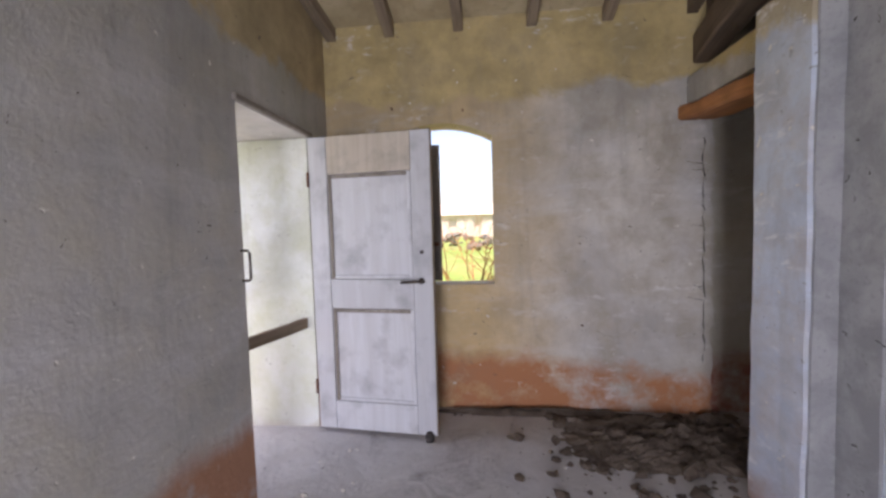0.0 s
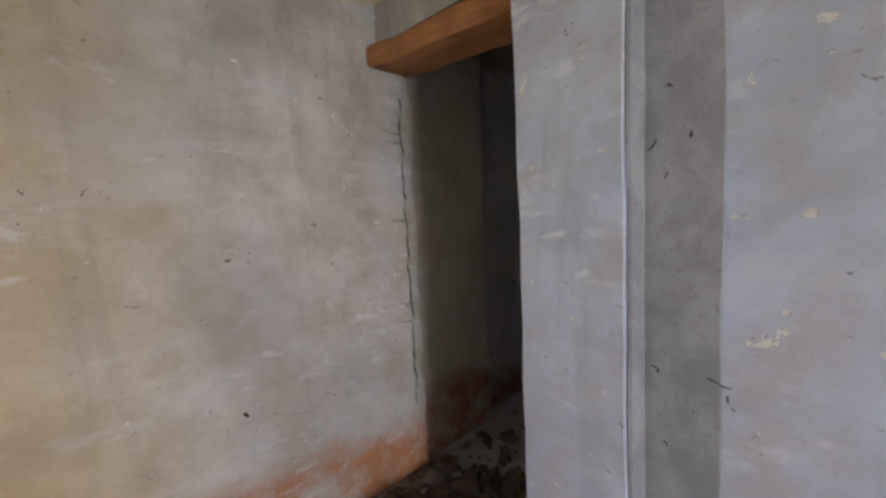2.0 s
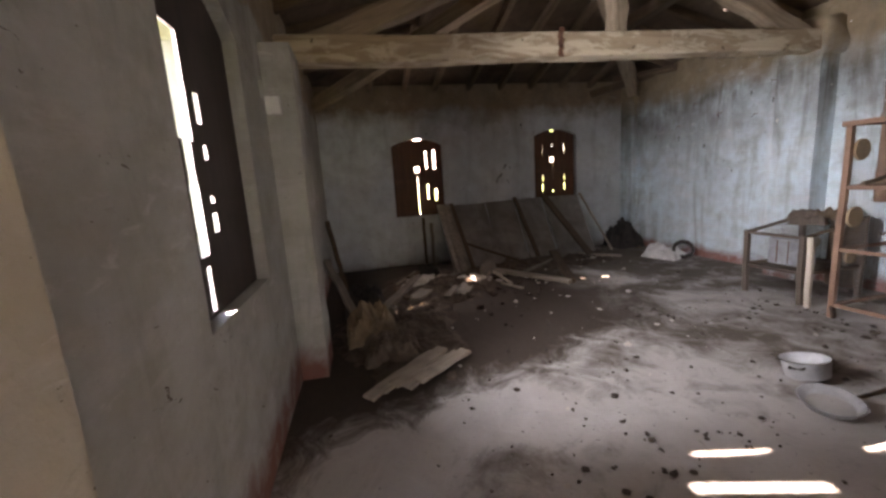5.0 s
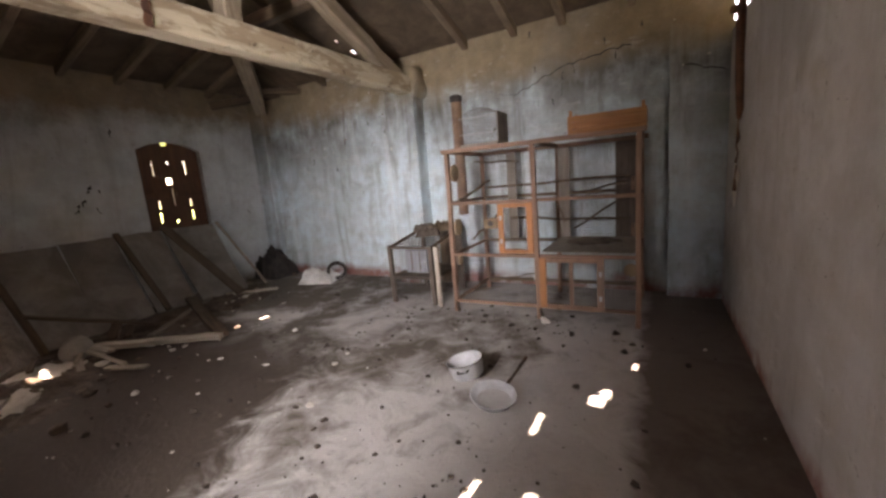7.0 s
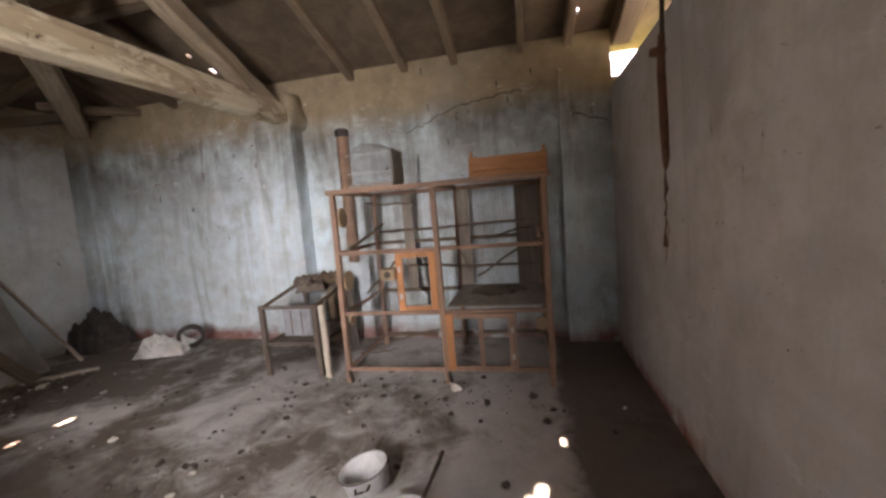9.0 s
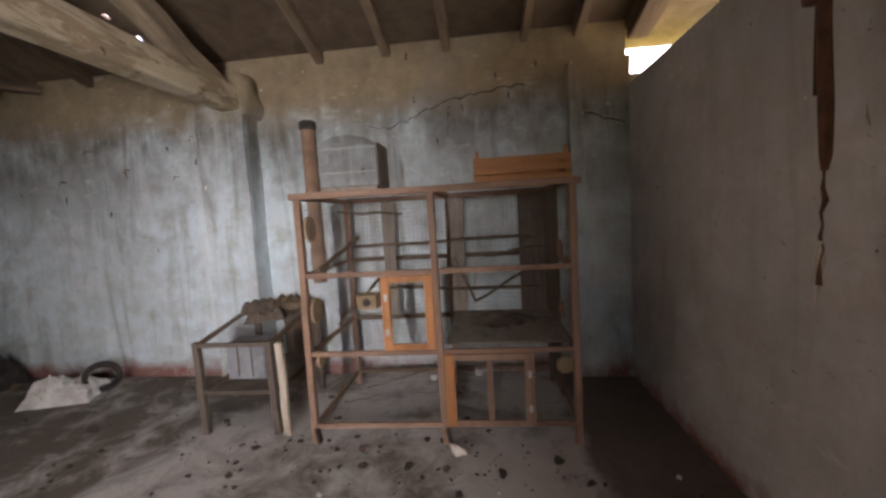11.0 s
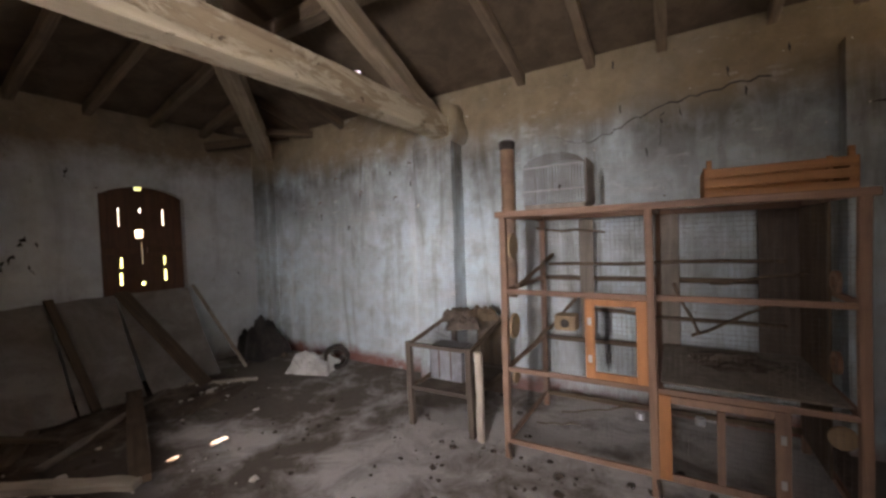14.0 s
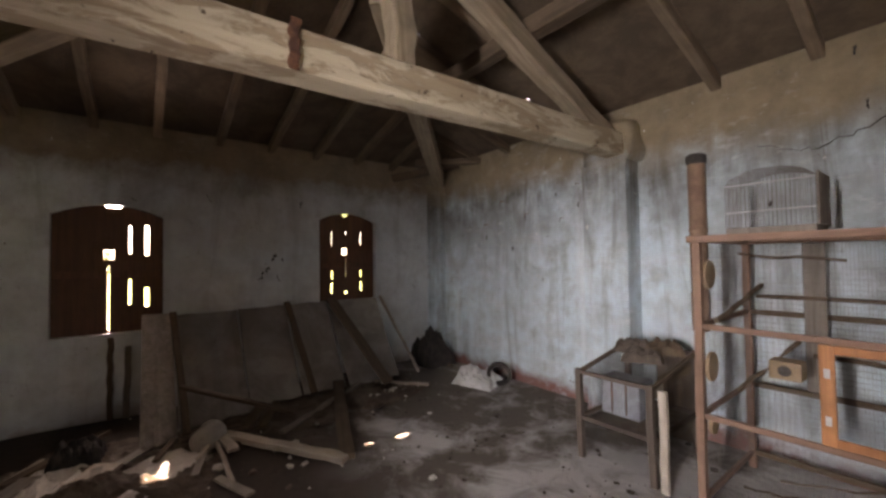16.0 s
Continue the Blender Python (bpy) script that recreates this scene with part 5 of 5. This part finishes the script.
for a, b, w, seed, m in (((8.38, -0.23, 1.02), (7.66, -0.32, 0.08), 0.07, 301, TIMBER_DARK), ((8.37, -0.78, 1.02), (7.50, -1.15, 0.06), 0.16, 302, TIMBER_DARK), ((8.38, -1.50, 1.01), (7.78, -1.76, 0.02), 0.035, 303, PALE_WOOD),
                         ((8.38, 0.92, 1.00), (7.40, 0.86, 0.06), 0.06, 304, TIMBER_DARK), ((7.6, 0.9, 0.42), (7.35, 0.0, 0.05), 0.07, 305, TIMBER_DARK)):
    tagged(bar("fallen_batten", a, b, w, 0.03, m, bevel=0.003, wobble=0.004, seed=seed, segs=5), "broken wooden batten lying on the fallen boards", "batten", "fallen battens")
for a, b, w, h, seed, m, lab in (
        ((7.22, 0.62, 0.05), (6.20, -0.05, 0.035), 0.09, 0.05, 311, PALE_WOOD, "long pale split plank lying on the floor"),
        ((6.22, -0.07, 0.03), (7.75, -0.62, 0.12), 0.12, 0.05, 312, TIMBER_DARK, "dark heavy plank lying on the floor"),
        ((6.25, 1.95, 0.04), (7.15, 1.35, 0.06), 0.20, 0.03, 313, PALE_WOOD, "wide pale board lying among the rubbish"),
        ((5.9, 2.35, 0.04), (7.2, 1.75, 0.08), 0.12, 0.05, 314, GREY_WOOD, "grey plank lying among the rubbish"),
        ((7.0, 0.2, 0.03), (7.75, -0.9, 0.05), 0.06, 0.03, 315, GREY_WOOD, "thin grey lath on the floor"),
        ((7.75, -1.1, 0.03), (7.25, -1.55, 0.03), 0.05, 0.03, 316, PALE_WOOD, "short broken lath on the floor"),
        ((6.95, 2.72, 0.02), (7.35, 2.9, 0.95), 0.06, 0.03, 317, TIMBER_DARK, "stick leaning against the wall"),
        ((5.55, 2.55, 0.05), (6.2, 2.86, 0.62), 0.07, 0.05, 318, GREY_WOOD, "grey post leaning in the corner"),
        ((8.36, 1.42, 0.02), (8.40, 1.42, 0.80), 0.045, 0.045, 319, TIMBER_DARK, "dark prop standing under the window"),
        ((8.33, 1.30, 0.02), (8.41, 1.28, 0.70), 0.05, 0.02, 320, GREY_WOOD, "thin grey slat standing under the window")):
    tagged(bar("loose_plank", a, b, w, h, m, bevel=0.004, wobble=0.006, seed=seed, segs=8), lab, "plank", "loose planks")


for k in range(16):
    rr = random.Random(700 + k)
    cx, cy = rr.uniform(6.1, 7.5), rr.uniform(0.3, 2.3)
    an = rr.uniform(-0.9, 0.4)
    ln = rr.uniform(0.25, 0.8)
    z = rr.uniform(0.03, 0.09)
    tagged(bar("broken_lath", (cx, cy, z), (cx + ln * math.cos(an), cy + ln * math.sin(an), z + rr.uniform(-0.015, 0.05)), rr.uniform(0.025, 0.09), rr.uniform(0.012, 0.03), (PALE_WOOD, GREY_WOOD, TIMBER_DARK)[k % 3], bevel=0.002, wobble=0.004, seed=700 + k, segs=4), "broken lath lying in the rubbish on the floor", "lath", "broken laths")


def crumpled(name, x, y, rx, ry, h, material, label, category, seed, n=22, turn=0.0):
    """A crumpled sheet or sack: a folded skin closed on the floor."""
    bm = bmesh.new()
    top, bot = [], []
    for i in range(n + 1):
        for j in range(n + 1):
            u, v = -1 + 2 * i / n, -1 + 2 * j / n
            k = (max(0.0, (1 - u ** 4) * (1 - v ** 4))) ** 0.5
            e = noise.noise((u * 2.2 + seed, v * 2.2, 0)) * 0.5 + noise.noise((u * 6 + seed, v * 6, 2)) * 0.25
            w = 1 + 0.18 * noise.noise((u * 2, v * 2, seed))
            p = Matrix.Rotation(turn, 3, "Z") @ Vector((rx * u * w, ry * v * w, 0))
            top.append(bm.verts.new((x + p.x, y + p.y, max(0.006, h * k * (0.75 + e)) + 0.006)))
            bot.append(bm.verts.new((x + p.x, y + p.y, 0.002)))
    for i in range(n):
        for j in range(n):
            a, b, c, d = i * (n + 1) + j, (i + 1) * (n + 1) + j, (i + 1) * (n + 1) + j + 1, i * (n + 1) + j + 1
            bm.faces.new((top[a], top[b], top[c], top[d]))
            bm.faces.new((bot[a], bot[d], bot[c], bot[b]))
    rim = [i * (n + 1) for i in range(n + 1)] + [n * (n + 1) + j for j in range(1, n + 1)] + [i * (n + 1) + n for i in range(n - 1, -1, -1)] + [j for j in range(n - 1, 0, -1)]
    for a, b in zip(rim, rim[1:] + rim[:1]):
        bm.faces.new((top[a], bot[a], bot[b], top[b]))
    return tagged(finish(name, bm, material, smooth=False), label, category)


crumpled("crumpled_sheeting", 6.80, 1.18, 0.46, 0.24, 0.07, PAPER, "crumpled pale sheeting lying in the sun", "sheeting", 3, 26, -0.75)
crumpled("crumpled_sheeting", 7.05, 1.75, 0.34, 0.20, 0.10, PAPER, "crumpled pale sheeting among the broken laths", "sheeting", 9, 22, -0.4)
for kx, ky, ks, km in ((4.86, -1.86, 31, HUTCH_WOOD), (5.0, -2.02, 33, HUTCH_WOOD), (4.80, -2.08, 35, TIMBER_DARK)):
    crumpled("rag", kx, ky, 0.14, 0.10, 0.10, km, "dirty brown rag thrown on the netting of the hutch", "rag", ks, 14, 0.5).location.z = 0.66 + (-1.50 - ky) * 0.1667 - 0.004
crumpled("sack", 6.95, -2.05, 0.26, 0.17, 0.20, CLOTH, "dirty white sack slumped by the wall", "sack", 5, 22, 0.3)
crumpled("black_tarpaulin", 8.10, -2.2, 0.28, 0.24, 0.46, DARK, "black tarpaulin heaped in the corner", "tarpaulin", 8)
crumpled("straw_sack", 5.35, 2.45, 0.26, 0.22, 0.34, mottled("straw", (0.24, 0.175, 0.11), (0.15, 0.11, 0.07), 9.0), "brown straw-filled sack slumped by the pilaster", "sack", 12)
crumpled("straw_sack", 4.95, 2.30, 0.24, 0.22, 0.18, SOIL, "brown sack lying by the pilaster", "sack", 14)
crumpled("dark_bag", 7.45, 1.55, 0.20, 0.16, 0.20, DARK, "black bag among the rubbish", "bag", 16)
crumpled("dark_bag", 6.2, 2.5, 0.30, 0.22, 0.30, DARK, "black bag among the rubbish", "bag", 18)
bm = bmesh.new()
lathe(bm, [(0.0, 0.0), (0.085, 0.0), (0.11, 0.20), (0.116, 0.205), (0.108, 0.205), (0.082, 0.01), (0.0, 0.012)], 24)
bucket = tagged(finish("bucket", bm, SHEET, smooth=True), "dented grey bucket lying on its side", "bucket")
bucket.matrix_basis = pose(7.02, 0.80, 0.11, 97, 0, 60)
bm = bmesh.new()
lathe(bm, [(0.10, -0.03), (0.14, -0.035), (0.15, 0.0), (0.14, 0.035), (0.10, 0.03), (0.10, -0.03)], 24)
ring = tagged(finish("rubber_ring", bm, DARK, smooth=True), "black rubber ring by the sack", "ring")
ring.matrix_basis = pose(6.70, -2.18, 0.15, 80, 0, 40)
# stack of pale boards
for k in range(5):
    tagged(bar("stacked_board", (4.25 + 0.02 * k, 2.52 - 0.085 * k, 0.03 + 0.022 * (k % 3)), (4.72 - 0.03 * k, 1.98 - 0.055 * k, 0.03 + 0.03 * ((k + 1) % 3)), 0.10, 0.025, PALE_WOOD, bevel=0.003, wobble=0.006, seed=400 + k, segs=5), "short pale split board in a heap", "board", "heap of split boards")
mound("soil_heap", 6.9, 1.5, 1.1, 0.9, 0.10, SOIL, "dark soil and rubbish spread over the floor", 21)
mound("soil_heap", 5.5, 2.2, 1.2, 0.75, 0.08, SOIL, "dark soil and straw spread by the wall", 25)
mound("soil_heap", 7.6, -0.4, 0.8, 1.6, 0.06, SOIL, "dark soil under the fallen boards", 27)
scatter("droppings", [(3.6, 0.9, 0.7, 0.7, 120, 0.004, 0.022), (3.35, 1.25, 0.4, 0.4, 30, 0.010, 0.028), (4.2, -0.4, 0.9, 0.8, 150, 0.004, 0.024), (5.6, 0.2, 0.9, 1.1, 260, 0.004, 0.03), (3.3, -1.2, 0.6, 0.2, 70, 0.006, 0.035), (4.4, -1.3, 0.5, 0.2, 60, 0.006, 0.03)], 31, DROP, "small dark clods and droppings on the floor")
scatter("rubble", [(6.9, 1.3, 0.5, 0.5, 130, 0.01, 0.06), (5.4, 2.3, 0.5, 0.25, 70, 0.01, 0.05), (7.6, -0.6, 0.3, 0.7, 110, 0.01, 0.05), (2.6, 2.5, 0.3, 0.2, 40, 0.006, 0.03)], 33, SOIL, "crumbled soil clods and plaster bits")
scatter("rubble", [(1.70, 2.42, 0.33, 0.33, 300, 0.015, 0.075), (1.30, 2.62, 0.35, 0.16, 120, 0.008, 0.045), (2.15, 2.35, 0.25, 0.35, 150, 0.008, 0.05)], 37, SOIL, "dark crumbled earth and plaster in the opening")
scatter("plaster_bits", [(6.5, 0.6, 0.8, 0.8, 70, 0.008, 0.045), (7.5, -1.0, 0.25, 0.4, 40, 0.01, 0.05), (4.3, 0.4, 1.0, 0.9, 40, 0.004, 0.015)], 35, PAPER, "pale plaster crumbs on the floor")
rnd_s = random.Random(2)
bm = bmesh.new()
clod(bm, (0, 0, 0.035), 0.05, rnd_s, 0.9)
st = tagged(finish("plaster_lump", bm, PAPER), "pale lump of plaster on the floor before the cage", "stone")
st.location = (3.36, -1.26, 0)


# ---- store: on the walls ----
# small white box stands for a bright square of unknown nature
jb = empty("white_box", (4.697, 2.93, 1.93), "small white box on the pilaster", "junction box")
box_part("lid", (-0.03, -0.045, -0.055), (0.0, 0.045, 0.055), WHITE, jb, "", 0.006)
box_part("base", (0.001, -0.05, -0.06), (0.012, 0.05, 0.06), ENAMEL, jb, "", 0.002)

def rusty_hanger():
    t = empty("rusty_hanger", (2.18, -0.28, 2.40), "rusty iron bar and frayed cord hanging from the roof", "hanger")
    bm = bmesh.new()
    tube(bm, [(0, 0, 1.25), (0.005, 0.0, -0.3), (0.008, 0.004, -0.40)], 0.009, 6)
    part("hanging_rod", bm, IRON, t, "thin dark rod up to the roof")
    bm = bmesh.new()
    tube(bm, [(0.008, 0.0, -0.36), (0.012, 0.0, -0.5), (0.006, 0.004, -0.72), (0, 0.0, -0.86), (0.002, 0.0, -0.90)], [0.014, 0.017, 0.018, 0.015, 0.008], 8)
    part("bar", bm, RUST, t)
    bm = bmesh.new()
    lathe(bm, [(0.012, -0.014), (0.03, -0.012), (0.032, 0.0), (0.03, 0.012), (0.012, 0.014)], 14, Matrix.Translation((0.018, -0.02, -0.42)), True)
    part("knob", bm, RUST, t)
    rnd = random.Random(90)
    bm = bmesh.new()
    pts = [(0.002 + rnd.uniform(-0.007, 0.007), rnd.uniform(-0.007, 0.007), -0.88 - 0.035 * i) for i in range(11)]
    tube(bm, pts, [rnd.uniform(0.003, 0.009) for _ in pts], 6)
    part("frayed_cord", bm, RUST, t, "frayed brown cord")
    bm = bmesh.new()
    pts = [(rnd.uniform(-0.006, 0.006), -0.004 * i, -1.10 - 0.03 * i) for i in range(8)]
    tube(bm, pts, [0.004, 0.009, 0.013, 0.010, 0.013, 0.008, 0.006, 0.002], 7)
    part("rag_end", bm, PAPER, t, "pale rag knotted to the cord")
    bm = bmesh.new()
    tube(bm, [(-0.012, -0.05, -0.30), (-0.012, -0.055, -0.52), (-0.010, -0.052, -0.68)], 0.006, 6)
    part("rod", bm, IRON, t, "thin dark rod")
    bm = bmesh.new()
    tube(bm, [(-0.012, -0.055, -0.52), (0.008, 0.0, -0.50)], 0.004, 5)
    part("wire_tie", bm, IRON, t)


rusty_hanger()
for k, (y, z) in enumerate(((-0.12, 1.62), (-0.18, 1.56), (-0.05, 1.47), (-0.12, 1.36), (0.02, 1.40), (0.62, 2.28), (-0.45, 2.30), (-2.1, 1.15))):
    ragged_strip("wall_mark", jag((y, z), (y + 0.05 * (-1) ** k, z - 0.10), 5, 0.016, 40 + k), [0.006, 0.018, 0.010, 0.016, 0.005], "x", XE - 0.004, DARK, "small dark stencilled mark on the whitewash")


def cable(name, pts, r, label):
    bm = bmesh.new()
    tube(bm, pts, r, 6)
    return tagged(finish(name, bm, IRON), label, "cable")


cable("wall_cable", [(2.50, 2.89, 2.36), (2.56, 2.955, 2.10), (2.56, 2.972, 2.0), (2.57, 2.972, 1.5), (2.56, 2.972, 1.1), (2.58, 2.972, 0.95)], 0.006, "dark electric cable hanging down the wall")
for x, z in ((6.0, 1.95), (6.5, 2.05), (7.2, 1.98), (5.8, 2.3), (6.9, 2.25)):
    bm = bmesh.new()
    tube(bm, [(x, YS, z), (x, YS + 0.05, z), (x + 0.01, YS + 0.06, z - 0.04)], 0.006, 6)
    tagged(finish("wall_hook", bm, RUST), "rusty iron hook in the wall", "hook", "wall hooks")
for x, y, z in ((0.12, YA, 2.30), (0.98, YA, 0.66), (-0.42, YA, 2.34)):
    bm = bmesh.new()
    tube(bm, [(x, y, z), (x, y - 0.04, z + 0.004)], 0.006, 6)
    tagged(finish("nail", bm, RUST), "rusty nail in the wall", "nail", "nails")
